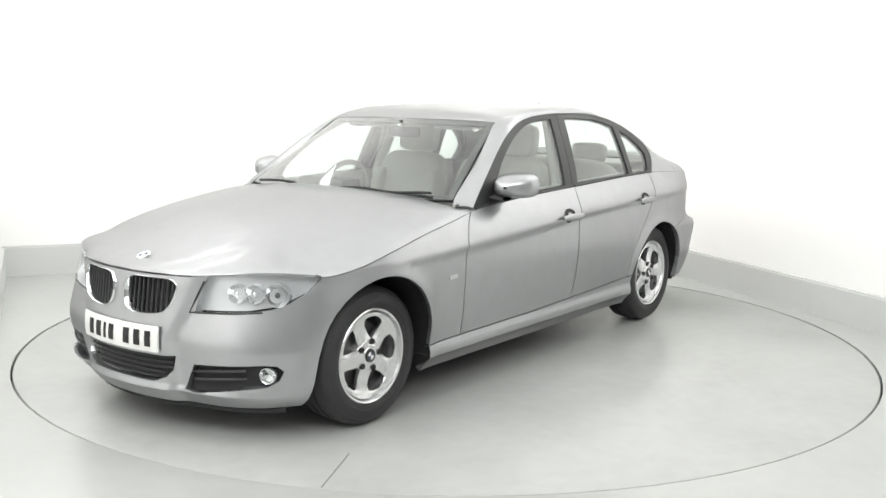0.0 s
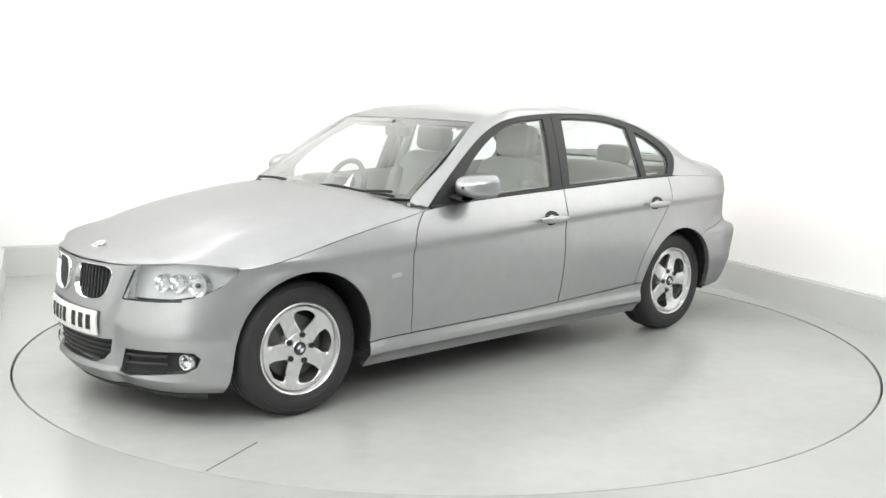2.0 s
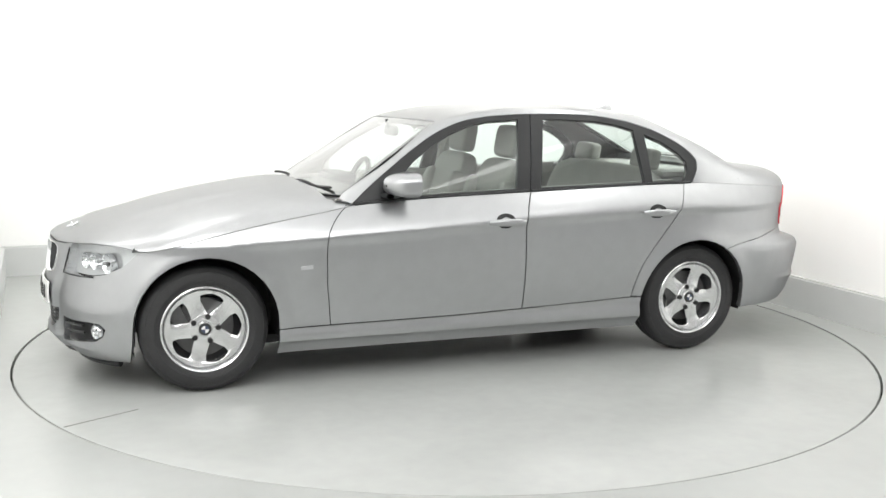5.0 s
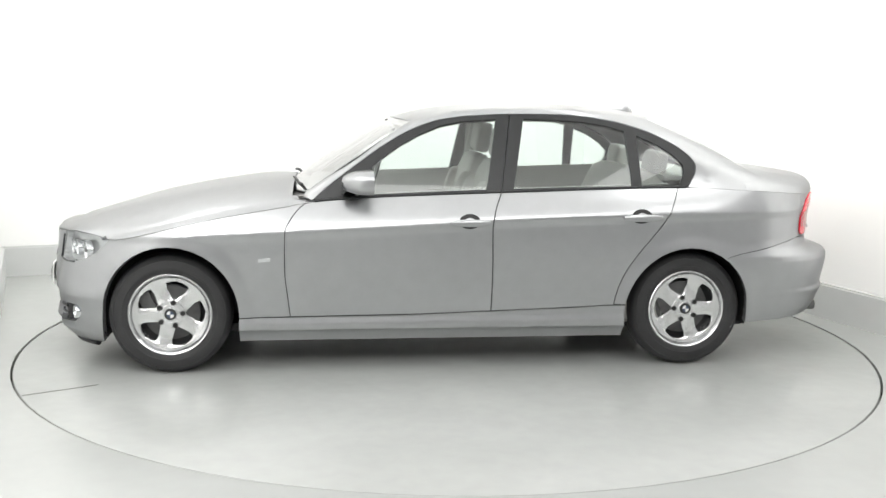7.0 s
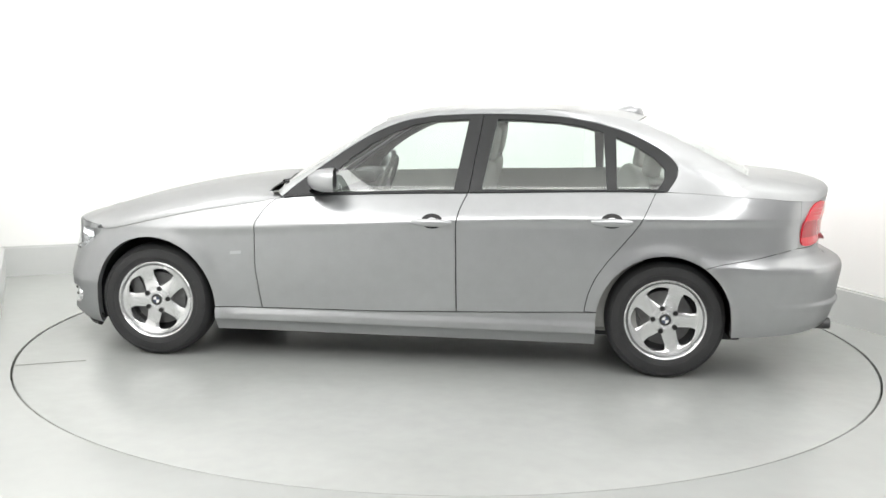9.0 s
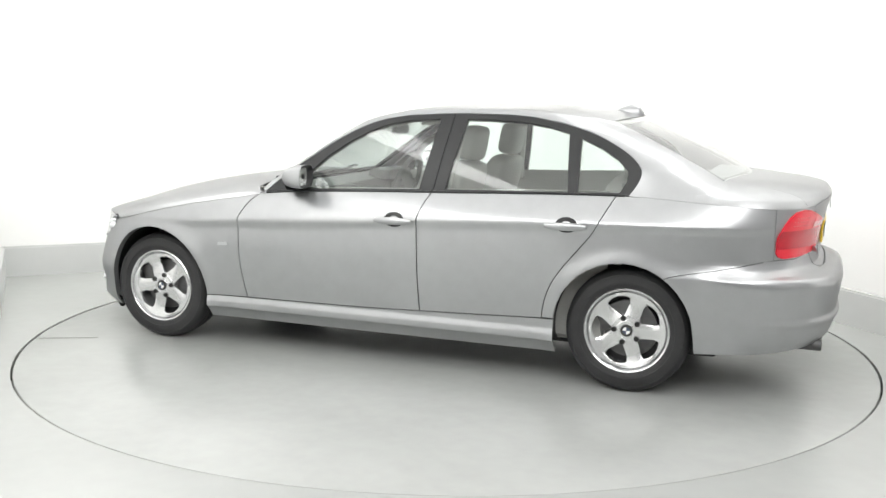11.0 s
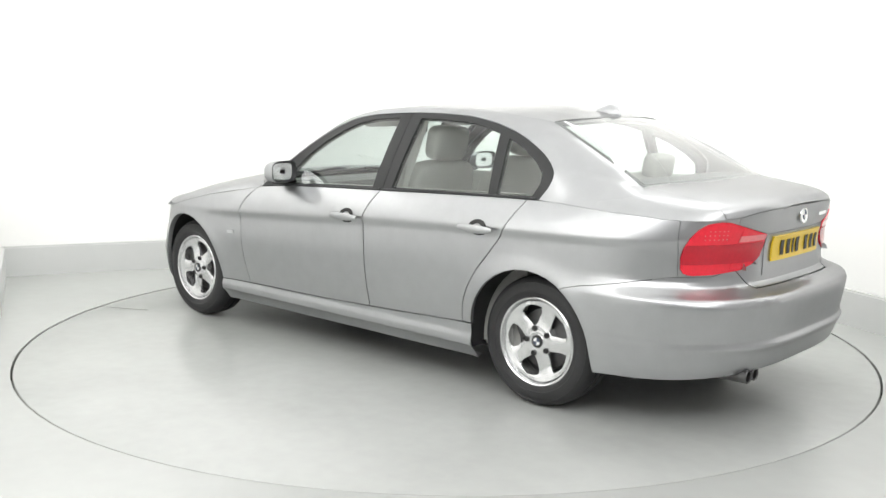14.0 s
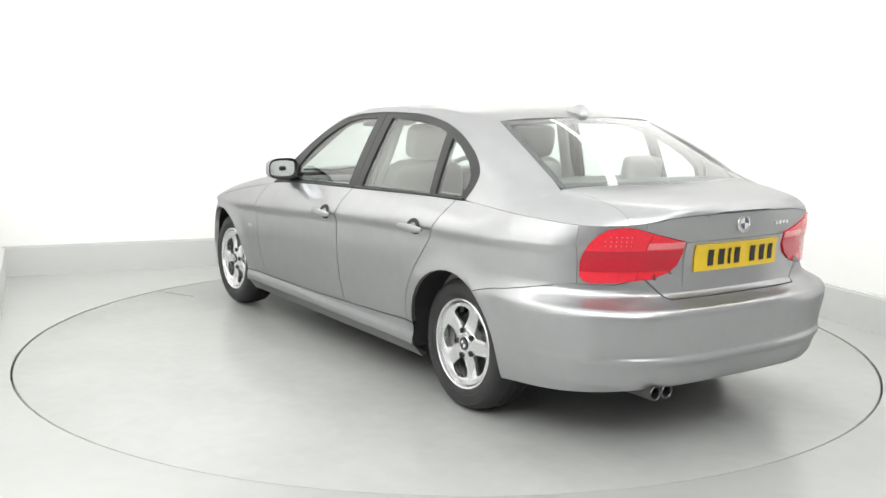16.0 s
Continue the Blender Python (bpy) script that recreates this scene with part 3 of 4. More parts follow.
        fog.transform(Matrix.Translation(c) @ pose(0, 0, 0, 0, 0, -90 + sgn * 24))
        bmesh.ops.recalc_face_normals(fog, faces=fog.faces)
        fo = part("fog_lamp", fog, M_REFLECT, bumper, "round clear fog lamp")
        gl = lathe([(0.0005, 0.014), (0.02, 0.010), (0.032, 0.005)], 24, "y")
        gl.transform(Matrix.Translation(c) @ pose(0, 0, 0, 0, 0, -90 + sgn * 24))
        part("lens", gl, M_LENS, fo)
    # lower grille mesh
    lg = keep_inside(offset(nose_sheet(0.17, 90, 40), -0.035), yz(LOWER), (1, 0, 0))
    lo = part("lower_grille", lg, M_PLASTIC, bumper, "black lower grille")
    for z in (0.262, 0.284, 0.306, 0.328, 0.35):
        w = 0.20 + min(0.09, max(0.0, (z - 0.25) * 1.6))
        part("slat", tube([nose_point(-w + 2 * w * t / 10, z, -0.018) for t in range(11)], 0.0045, 6), M_TRIM, lo)
    pts = [nose(a / 40, 0.155) - Vector((0.035, 0, 0.012)) for a in range(9, 32)]
    part("underlip", tube(pts, 0.018, 8), M_PLASTIC, bumper)
    # number plate
    pl = coons_plate(lambda y, z: nose_point(y, z, 0.018), -0.26, 0.26, 0.378, 0.488)
    plate = part("number_plate", pl, M_PLATEW, bumper, "white front number plate")
    plate_bars(plate, lambda y, z: nose_point(y, z, 0.0225), 0.378, 0.488, 1)
    # round badge
    badge(bumper, top_at(1.93, 0.0) + Vector((0.035, 0, 0.006)), (0.38, 0, 0.92), 0.033)
    return bumper


def nose_point(y, z, d=0.0):
    """The point of the front at y, z, moved out by d."""
    w = width(1.75, z)
    x = FXS + (XN(z) - FXS) * (1 - min(0.999, abs(y) / w) ** FN(z)) ** (1 / FN(z))
    x += prow(y, z)
    n = Vector((1.0, 0.9 * y * abs(y) ** 1.2, 0)).normalized()
    return Vector((x, y, z)) + n * d


def tail_point(y, z, d=0.0):
    w = width(-2.0, z)
    x = RXS - (RXS - XT(z)) * (1 - min(0.999, abs(y) / w) ** RN(z)) ** (1 / RN(z))
    return Vector((x - d, y, z))


def smooth_loop(poly, n):
    f = polyline([(y, z, 0) for y, z in poly + poly[:1]])
    return [(f(k / n).x, f(k / n).y) for k in range(n)]


def coons_plate(f, y0, y1, z0, z1):
    bm = grid_mesh(lambda u, v: f(y0 + (y1 - y0) * u, z0 + (z1 - z0) * v), 16, 4)
    face_out(bm, (0, 0, (z0 + z1) / 2))
    return rim_edges(bm, 0.008)


def plate_bars(plate, f, z0, z1, sgn):
    """Dark bars stand in for the plate's characters."""
    ws = [0.05, 0.055, 0.022, 0.05, 0, 0.052, 0.05, 0.045]
    y = -0.20
    for w in ws:
        if w == 0:
            y += 0.038
            continue
        b = grid_mesh(lambda u, v: f(sgn * (y + w * (0.18 + 0.64 * u)), z0 + 0.022 + (z1 - z0 - 0.044) * v), 2, 2)
        face_out(b, (0, 0, 0.6))
        part("plate_bar", rim_edges(b, 0.002), M_INK_SHADE, plate, smooth=False)
        y += w + 0.012


def badge(parent, at, way, r):
    q = Vector(way).normalized().to_track_quat("Y", "Z").to_matrix().to_4x4()
    m = Matrix.Translation(at) @ q
    b = lathe([(0.0005, 0.004), (r * 0.62, 0.004), (r * 0.64, 0.006), (r * 0.95, 0.005), (r, 0.0)], 28)
    bmesh.ops.recalc_face_normals(b, faces=b.faces)
    b.transform(m)
    bd = part("badge", b, M_CHROME, parent, "round chrome, white and blue badge")
    for k in range(4):
        bm = bmesh.new()
        vs = [bm.verts.new((0, 0.0055, 0))] + [bm.verts.new((r * 0.6 * math.cos(math.pi / 2 * (k + t / 6)), 0.0055, r * 0.6 * math.sin(math.pi / 2 * (k + t / 6)))) for t in range(7)]
        bm.faces.new(vs)
        bm.transform(m)
        part("badge_quarter", bm, M_BLUE if k % 2 else M_WHITE, bd, smooth=False)


def headlamps():
    for sgn in (1, -1):
        poly = [(x, y * sgn, z) for x, y, z in HEAD_POLY]
        way = (1, sgn, 0)
        cl = lambda b: keep_inside(b, poly, way)

        def half(b):
            bmesh.ops.bisect_plane(b, geom=b.verts[:] + b.edges[:] + b.faces[:], plane_co=(0, 0.15 * sgn, 0), plane_no=(0, -sgn, 0), clear_outer=True)
            return b
        house = cl(half(offset(nose_sheet(0.30, 130, 30), -0.046)))
        lamp = part("headlight", house, M_HOUSING, car, "clear-lensed headlight with round reflectors")
        ringb = cl(half(offset(nose_sheet(0.30, 130, 30), -0.002)))
        rim_edges(ringb, 0.06)
        bmesh.ops.delete(ringb, geom=[f for f in ringb.faces if len([e for e in f.edges if e.is_boundary]) != 1], context="FACES")
        part("border", ringb, M_HOUSING, lamp)
        lens = cl(half(offset(nose_sheet(0.30, 130, 30), 0.003)))
        edge = [(y * sgn, z) for y, z in ((0.392, 0.61), (0.368, 0.552), (0.45, 0.556), (0.56, 0.562), (0.66, 0.570))]
        line = [nose_point(y, z, 0.002) for y, z in ((0.425 * sgn, 0.685), *edge)]
        part("lower_seal", tube(line, 0.0045, 6), M_TRIM, lamp, "black headlight seal")
        ln = part("lens", lens, M_LENS, lamp, "clear curved lens")
        ln.visible_shadow = False
        for y, z, r in ((0.545, 0.635, 0.036), (0.612, 0.638, 0.036), (0.688, 0.634, 0.046)):
            c = nose_point(y * sgn, z, -0.030)
            b = lathe([(0.0005, -0.034), (r * 0.5, -0.026), (r * 0.9, -0.004), (r * 1.08, 0.010), (r * 1.12, 0.010), (r * 1.13, -0.02)], 28)
            bmesh.ops.recalc_face_normals(b, faces=b.faces)
            b.transform(Matrix.Translation(c) @ pose(0, 0, 0, 0, 0, -90 + sgn * 22))
            part("reflector", b, M_REFLECT, lamp, "round chromed reflector")
            bb = bmesh.new()
            bmesh.ops.create_uvsphere(bb, u_segments=14, v_segments=8, radius=r * 0.26)
            bb.transform(Matrix.Translation(c + Vector((0.004, 0, 0))))
            part("bulb", bb, M_IRON if r > 0.04 else M_CHROME, lamp)


def rear_end():
    # bumper: below the seam that falls from the wings to the boot
    def seam(u):
        z = 0.66
        for _ in range(10):
            p = tail(u, z)
            y = abs(p.y)
            want = SEAM_R(p.x) if p.x > -2.0 else (0.638 + 0.084 * max(0.0, min(1.0, (y - 0.40) / 0.09)) - 0.022 * max(0.0, min(1.0, (y - 0.52) / 0.08)))
            z = 0.5 * z + 0.5 * want
        return z
    bm = tail_sheet(lambda u: 0.238 + 0.048 * math.sin(math.pi * u) ** 3, lambda u: max(seam(u), 0.3), 200, 76)
    shrink(bm, 0.0015)
    arches(bm, False, True)
    for sgn in (1, -1):
        cut_out(bm, [(-1.45, 0, 0), (-1.45, 0, 1), (-1.0, 0, 1), (-1.0, 0, 0)], (0, 1, 0), lambda c: c.y * sgn > 0.2)
        cut_out(bm, [(x, y * sgn, z) for x, y, z in LAMP_POLY], (-1, sgn, 0), lambda c: c.x < -1.8 and c.y * sgn > 0.1)
    rim_edges(bm, 0.03)
    bumper = part("rear_bumper", bm, M_PAINT, car)
    inner = offset(tail_sheet(lambda u: 0.56, lambda u: brim(tail, u, 0.95) - 0.01, 80, 16), -0.022)
    cut_out(inner, [(-1.95, 0, 0), (-1.95, 0, 2), (-1.0, 0, 2), (-1.0, 0, 0)], (0, 1, 0), lambda c: True)
    part("inner_tail_panel", inner, M_PAINT, car)
    # boot lid and corners above the bumper
    lid = tail_sheet(lambda u: seam(u) + 0.002, lambda u: brim(tail, u, 0.95), 200, 36)
    for sgn in (1, -1):
        cut_out(lid, [(x, y * sgn, z) for x, y, z in LAMP_POLY], (-1, sgn, 0), lambda c: c.x < -1.8 and c.y * sgn > 0.1)
    cut_out(lid, [(-2.045, 0, 0), (-2.045, 0, 2), (-1.0, 0, 2), (-1.0, 0, 0)], (0, 1, 0), lambda c: True)
    # deck
    x0, x1 = -1.68, -2.289
    deck = face_out(grid_mesh(lambda u, v: top_at(x0 + (x1 - x0) * u, 2 * v - 1, 4.2), 30, 60), (-2, 0, 0.6))
    cor = lid.copy()
    edge_y = 0.505
    for b, inner in ((lid, True), (cor, False)):
        for sgn in (1, -1):
            g = b.verts[:] + b.edges[:] + b.faces[:]
            if inner:
                bmesh.ops.bisect_plane(b, geom=g, plane_co=(0, edge_y * sgn, 0), plane_no=(0, sgn, 0), clear_outer=True)
        if not inner:
            for sgn in (1, -1):
                cut_out(b, [(-3, -edge_y, 0), (-3, edge_y, 0), (-3, edge_y, 2), (-3, -edge_y, 2)], (1, 0, 0), lambda c: True)
                break
    d2 = deck.copy()
    for sgn in (1, -1):
        bmesh.ops.bisect_plane(deck, geom=deck.verts[:] + deck.edges[:] + deck.faces[:], plane_co=(0, (edge_y + 0.065) * sgn, 0), plane_no=(0.0, sgn, 0), clear_outer=True)
    cut_out(d2, [(-3, -edge_y - 0.065, 0), (-3, edge_y + 0.065, 0), (-3, edge_y + 0.065, 2), (-3, -edge_y - 0.065, 2)], (1, 0, 0), lambda c: True)
    boot = part("boot_lid", rim_edges(shrink(joined(lid, deck), 0.0015), 0.03), M_PAINT, car)
    for sheet_, nm in ((cor, "rear_corner"), (d2, "boot_gutter")):
        for sgn in (1, -1):
            b = sheet_.copy()
            bmesh.ops.delete(b, geom=[f for f in b.faces if f.calc_center_median().y * sgn < 0], context="FACES")
            part(nm, rim_edges(b, 0.03), M_PAINT, car)
        sheet_.free()
    # dark shut line over the bumper
    pts = [Vector((tail_point(0.40 * (t / 10 - 1), 0.645).x + 0.001, 0.40 * (t / 10 - 1), 0.637)) for t in range(21)]
    part("shut_line", tube(pts, 0.005, 6), M_TRIM, boot)
    # dark sheet set back below the bumper, in place of the shade there
    ap = face_out(grid_mesh(lambda u, v: tail(0.30 + 0.40 * u, 0.262 + 0.05 * v) + Vector((0.05 * (1 - v) + 0.014, 0, 0)), 60, 6), (-1.2, 0, 0.3))
    part("under_bumper_shade", rim_edges(ap, 0.03), M_TRIM, bumper, "dark sheet for the shade under the rear bumper")
    # twin exhaust
    for y in (0.488, 0.422):
        b = lathe([(0.024, -0.13), (0.024, 0.0), (0.028, 0.004), (0.031, 0.0), (0.031, -0.16), (0.0005, -0.16), ], 20)
        # black disc inside the pipe, as the shade of its hollow
        b2 = lathe([(0.0005, -0.06), (0.0245, -0.06)], 20)
        bmesh.ops.recalc_face_normals(b, faces=b.faces)
        m = pose(-2.285, y, 0.262, 0, 0, 90)
        b.transform(m)
        b2.transform(m)
        e = part("exhaust_pipe", b, M_IRON, car, "polished round exhaust tailpipe")
        part("bore_shade", b2, M_INK_SHADE, e)
    # plate
    rec = coons_plate(lambda y, z: tail_point(y, z, 0.004), -0.31, 0.31, 0.685, 0.868)
    part("plate_recess", rec, M_PAINT, boot)
    pl = coons_plate(lambda y, z: tail_point(y, z, 0.014), -0.26, 0.26, 0.742, 0.853)
    plate = part("number_plate", pl, M_PLATEY, boot, "yellow rear number plate")
    plate_bars(plate, lambda y, z: tail_point(y, z, 0.0185), 0.742, 0.853, -1)
    badge(boot, tail_point(0.0, 0.935, 0.003), (-1, 0, 0.05), 0.041)
    # unreadable model lettering
    for k in range(4):
        b = box(0.004, 0.022, 0.017, 0.003, pose(tail_point(-0.225 - 0.028 * k, 0.922).x - 0.002, -0.225 - 0.028 * k, 0.922))
        part("model_bar", b, M_CHROME, boot, "small chrome model lettering bar")
    # lamps
    for sgn in (1, -1):
        poly = [(x, y * sgn, z) for x, y, z in LAMP_POLY]

        def sheet(off, outer):
            b = offset(tail_sheet(lambda u: 0.66, lambda u: brim(tail, u, 0.95), 120, 28), off)
            bmesh.ops.bisect_plane(b, geom=b.verts[:] + b.edges[:] + b.faces[:], plane_co=(0, 0.2 * sgn, 0), plane_no=(0, -sgn, 0), clear_outer=True)
            keep_inside(b, poly, (-1, sgn, 0))
            bmesh.ops.bisect_plane(b, geom=b.verts[:] + b.edges[:] + b.faces[:], plane_co=(0, 0.508 * sgn, 0.80), plane_no=(0, -sgn if outer else sgn, -0.25 if outer else 0.25), clear_outer=True)
            return b
        o = part("tail_light", rim_edges(shrink(sheet(0.006, True), 0.001, False), 0.012), M_RED, car, "glossy red tail light")
        i = part("boot_tail_light", rim_edges(shrink(sheet(0.006, False), 0.001, False), 0.012), M_RED, boot, "glossy red inner tail light")
        # darker lower band and LED dots
        for ob, outer in ((o, True), (i, False)):
            b = sheet(0.0085, outer)
            for co, no in (((0, 0, 0.838), (0, 0, 1)), ((0, 0, 0.755), (0, 0, -1))):
                bmesh.ops.bisect_plane(b, geom=b.verts[:] + b.edges[:] + b.faces[:], plane_co=co, plane_no=no, clear_outer=True)
            part("lamp_band", rim_edges(b, 0.004), M_RED2, ob)
        for row in range(3):
            for k in range(6):
                y, z = 0.56 + 0.018 * k, 0.862 + 0.018 * row
                if y - 0.5 > 0.0 and z < 0.925 - max(0, y - 0.60) * 0.6:
                    p = tail_point(y * sgn, z, 0.007)
                    d = box(0.004, 0.006, 0.006, 0.0015, Matrix.Translation(p), 1)
                    part("lamp_diode", d, M_PINK, o)
        b = sheet(0.0085, False)
        for co, no in (((0, 0, 0.872), (0, 0, 1)), ((0, 0, 0.846), (0, 0, -1))):
            bmesh.ops.bisect_plane(b, geom=b.verts[:] + b.edges[:] + b.faces[:], plane_co=co, plane_no=no, clear_outer=True)
        if b.faces:
            part("reversing_lens", rim_edges(b, 0.004), M_PINK, i)


def canopy():
    roof_c = spline([0.19, -0.033, -0.337, -0.676, -1.017, -1.17, -1.30], [1.322, 1.378, 1.408, 1.413, 1.400, 1.382, 1.354])
    out = [dlo3(x, z, 0.004) for x, z in DLO]
    # A-pillar and roof rail: between the window line and the screen or roof
    k = 10
    front_out = polyline(out[:7])
    front_in = polyline([(0.70, 0.748, 0.912), (0.685, 0.727, 0.946), (0.42, 0.668, 1.112), (0.235, 0.612, 1.244), (0.127, 0.582, 1.312), (-0.02, 0.578, 1.350), (-0.145, 0.576, 1.374)])
    top_out, top_in = polyline(out[6:11]), polyline([(-0.145, 0.576, 1.374), (-0.4, 0.572, 1.388), (-0.7, 0.568, 1.389), (-0.95, 0.55, 1.370), (-1.10, 0.53, 1.350)])

    def strip(o, i, b=0.012, fade=0):
        def f(u, v):
            p = o(u).lerp(i(u), v)
            return p + Vector((0, 0.6, 0.8)) * b * 4 * v * (1 - v) * (1 - fade * u ** 3)
        return f
    rail = joined(grid_mesh(strip(front_out, front_in), 40, 6), grid_mesh(strip(top_out, top_in, 0.012, 1), 30, 6))
    add_pair("roof_rail", rim_edges(face_out(rail, (0, 0, 0.9)), 0.02), M_PAINT, car)
    # roof skin
    ys = spline([0.19, 0.127, -0.02, -0.145, -0.4, -0.7, -0.95, -1.10, -1.217], [0.582, 0.582, 0.578, 0.576, 0.572, 0.568, 0.55, 0.53, 0.50])
    zs = spline([0.127, -0.02, -0.145, -0.4, -0.7, -0.95, -1.10, -1.217], [1.312, 1.350, 1.374, 1.388, 1.389, 1.370, 1.350, 1.333])

    def roof(u, v):
        w = 2 * v - 1
        xa, xb = 0.19 - 0.063 * w * w, -1.30 + 0.083 * w * w
        x = xa + (xb - xa) * u
        e = ys(x)
        zc = roof_c(x)
        return Vector((x, e * w, zs(x) + (zc - zs(x)) * (1 - abs(w) ** 2.2) if x < 0.127 else 1.312 + (zc - 1.312) * 1.0 * (1 - abs(w) ** 2.2)))
    part("roof", rim_edges(face_out(grid_mesh(roof, 40, 40), (-0.5, 0, 0.9)), 0.02), M_PAINT, car)
    # windscreen
    wb = lambda y: Vector((0.80 - 0.115 * (y / 0.725) ** 2, y, 0.928 + 0.018 * (y / 0.725) ** 2))
    wt = lambda y: Vector((0.19 - 0.063 * (y / 0.582) ** 2, y, 1.320 - 0.008 * (y / 0.582) ** 2))

    def screen(d, e):
        def f(u, v):
            u2, v2 = e + (1 - 2 * e) * u, e * 0.6 + (1 - e * 1.1) * v
            a, b = wb(0.725 * (2 * u2 - 1)), wt(0.582 * (2 * u2 - 1))
            return a.lerp(b, v2) + Vector((0.5, 0, 0.85)) * (0.018 * 4 * v2 * (1 - v2) * (1 - (2 * u2 - 1) ** 4) + d)
        return face_out(grid_mesh(f, 36, 20), (0, 0, 0.8))
    ws = part("windscreen", screen(0.0, 0.004), M_SCREEN, car, "raked clear windscreen")
    ws.visible_shadow = False
    bm = screen(-0.004, 0.003)
    keepf = [f for f in bm.faces if not any(e.is_boundary for e in f.edges)]
    bmesh.ops.delete(bm, geom=keepf, context="FACES")
    part("screen_border", rim_edges(bm, 0.012), M_TRIM, ws, "black screen border")
    a, b = wb(0.725 * 0.86), wt(0.582 * 0.86)
    c = a.lerp(b, 0.875) + Vector((0.5, 0, 0.85)) * 0.004
    e1, e2 = Vector((0, 1, 0)), (b - a).normalized()
    st = bmesh.new()
    st.faces.new([st.verts.new(c + e1 * 0.022 * math.cos(2 * math.pi * k / 20) + e2 * 0.014 * math.sin(2 * math.pi * k / 20)) for k in range(20)])
    part("sticker", rim_edges(face_out(st, (0, 0, 0.8)), 0.001), M_WHITE, ws, "small white oval sticker", smooth=False)
    # rear window
    rb = lambda y: Vector((-1.885 + 0.09 * (y / 0.60) ** 2, y, 1.064 - 0.008 * (y / 0.6) ** 2))
    rt = lambda y: Vector((-1.30 + 0.083 * (y / 0.50) ** 2, y, 1.354 - 0.021 * (y / 0.5) ** 2))

    def backlight(d, e):
        def f(u, v):
            u2, v2 = e + (1 - 2 * e) * u, e * 0.8 + (1 - e * 1.6) * v
            a, b = rb(0.60 * (2 * u2 - 1)), rt(0.50 * (2 * u2 - 1))
            return a.lerp(b, v2) + Vector((-0.4, 0, 0.9)) * (0.022 * 4 * v2 * (1 - v2) * (1 - (2 * u2 - 1) ** 4) + d)
        return face_out(grid_mesh(f, 36, 20), (-1, 0, 0.8))
    rw = part("rear_window", backlight(0.0, 0.004), M_GLASS, car, "sloping tinted rear window")
    rw.visible_shadow = False
    bm = backlight(-0.004, 0.003)
    bmesh.ops.delete(bm, geom=[f for f in bm.faces if not any(e.is_boundary for e in f.edges)], context="FACES")
    part("window_border", rim_edges(bm, 0.012), M_TRIM, rw, "black window border")
    # C-pillar
    left = polyline([tuple(p) for p in out[10:][::-1]])
    xs = [-1.362 - 0.478 * t / 8 for t in range(9)]
    bottom = polyline([tuple(dlo3(-1.362, 0.982, 0.004))] + [tuple(side(x, ZS(x))) for x in xs[1:]])
    e0 = side(-1.84, ZS(-1.84))
    right = polyline([tuple(e0), (-1.825, 0.72, 1.021), (-1.81, 0.64, 1.047), (-1.790, 0.602, 1.057), (-1.60, 0.575, 1.160), (-1.40, 0.54, 1.255), (-1.217, 0.502, 1.335)])
    top = polyline([tuple(out[10]), (-1.10, 0.53, 1.350), (-1.217, 0.502, 1.335)])
    cp = coons(bottom, top, left, right, 24, 30, 0.018, (0, 0.8, 0.5))
    add_pair("c_pillar", rim_edges(face_out(cp, (-1.4, 0, 0.8)), 0.015), M_PAINT, car)
    # aerial fin
    fin = grid_mesh(lambda u, v: Vector((-1.115 - 0.175 * u, 0.03 * math.cos(math.pi * v) * (1 - (2 * u - 1) ** 4), 1.388 - 0.03 * u - 0.012 + 0.062 * (math.sin(math.pi * v) ** 0.7) * min(1, u * 1.7) ** 0.8 * min(1, (1.04 - u) * 5) ** 0.6)), 20, 14)
    part("roof_aerial", face_out(fin, (-1.2, 0, 1.36)), M_PAINT, car, "small shark-fin roof aerial")
    # cowl and wipers
    cw = grid_mesh(lambda u, v: Vector((0.70 + 0.115 * v - 0.12 * (2 * u - 1) ** 2, 0.66 * (2 * u - 1), 0.948 - 0.012 * v - 0.02 * (2 * u - 1) ** 2)), 20, 3)
    part("cowl", face_out(cw, (0.7, 0, 0)), M_PLASTIC, car, "black plastic screen cowl")
    for y0, y1 in ((0.05, 0.60), (-0.58, -0.03)):
        ar = [Vector((0.765 - 0.10 * t / 8 * (1 if y0 < 0 else 0.6), y0 + (y1 - y0) * t / 8, 0.966 + 0.006 * math.sin(t))) for t in range(9)]
        wp = part("wiper", tube(ar, 0.008, 6), M_PLASTIC, car, "black wiper blade")


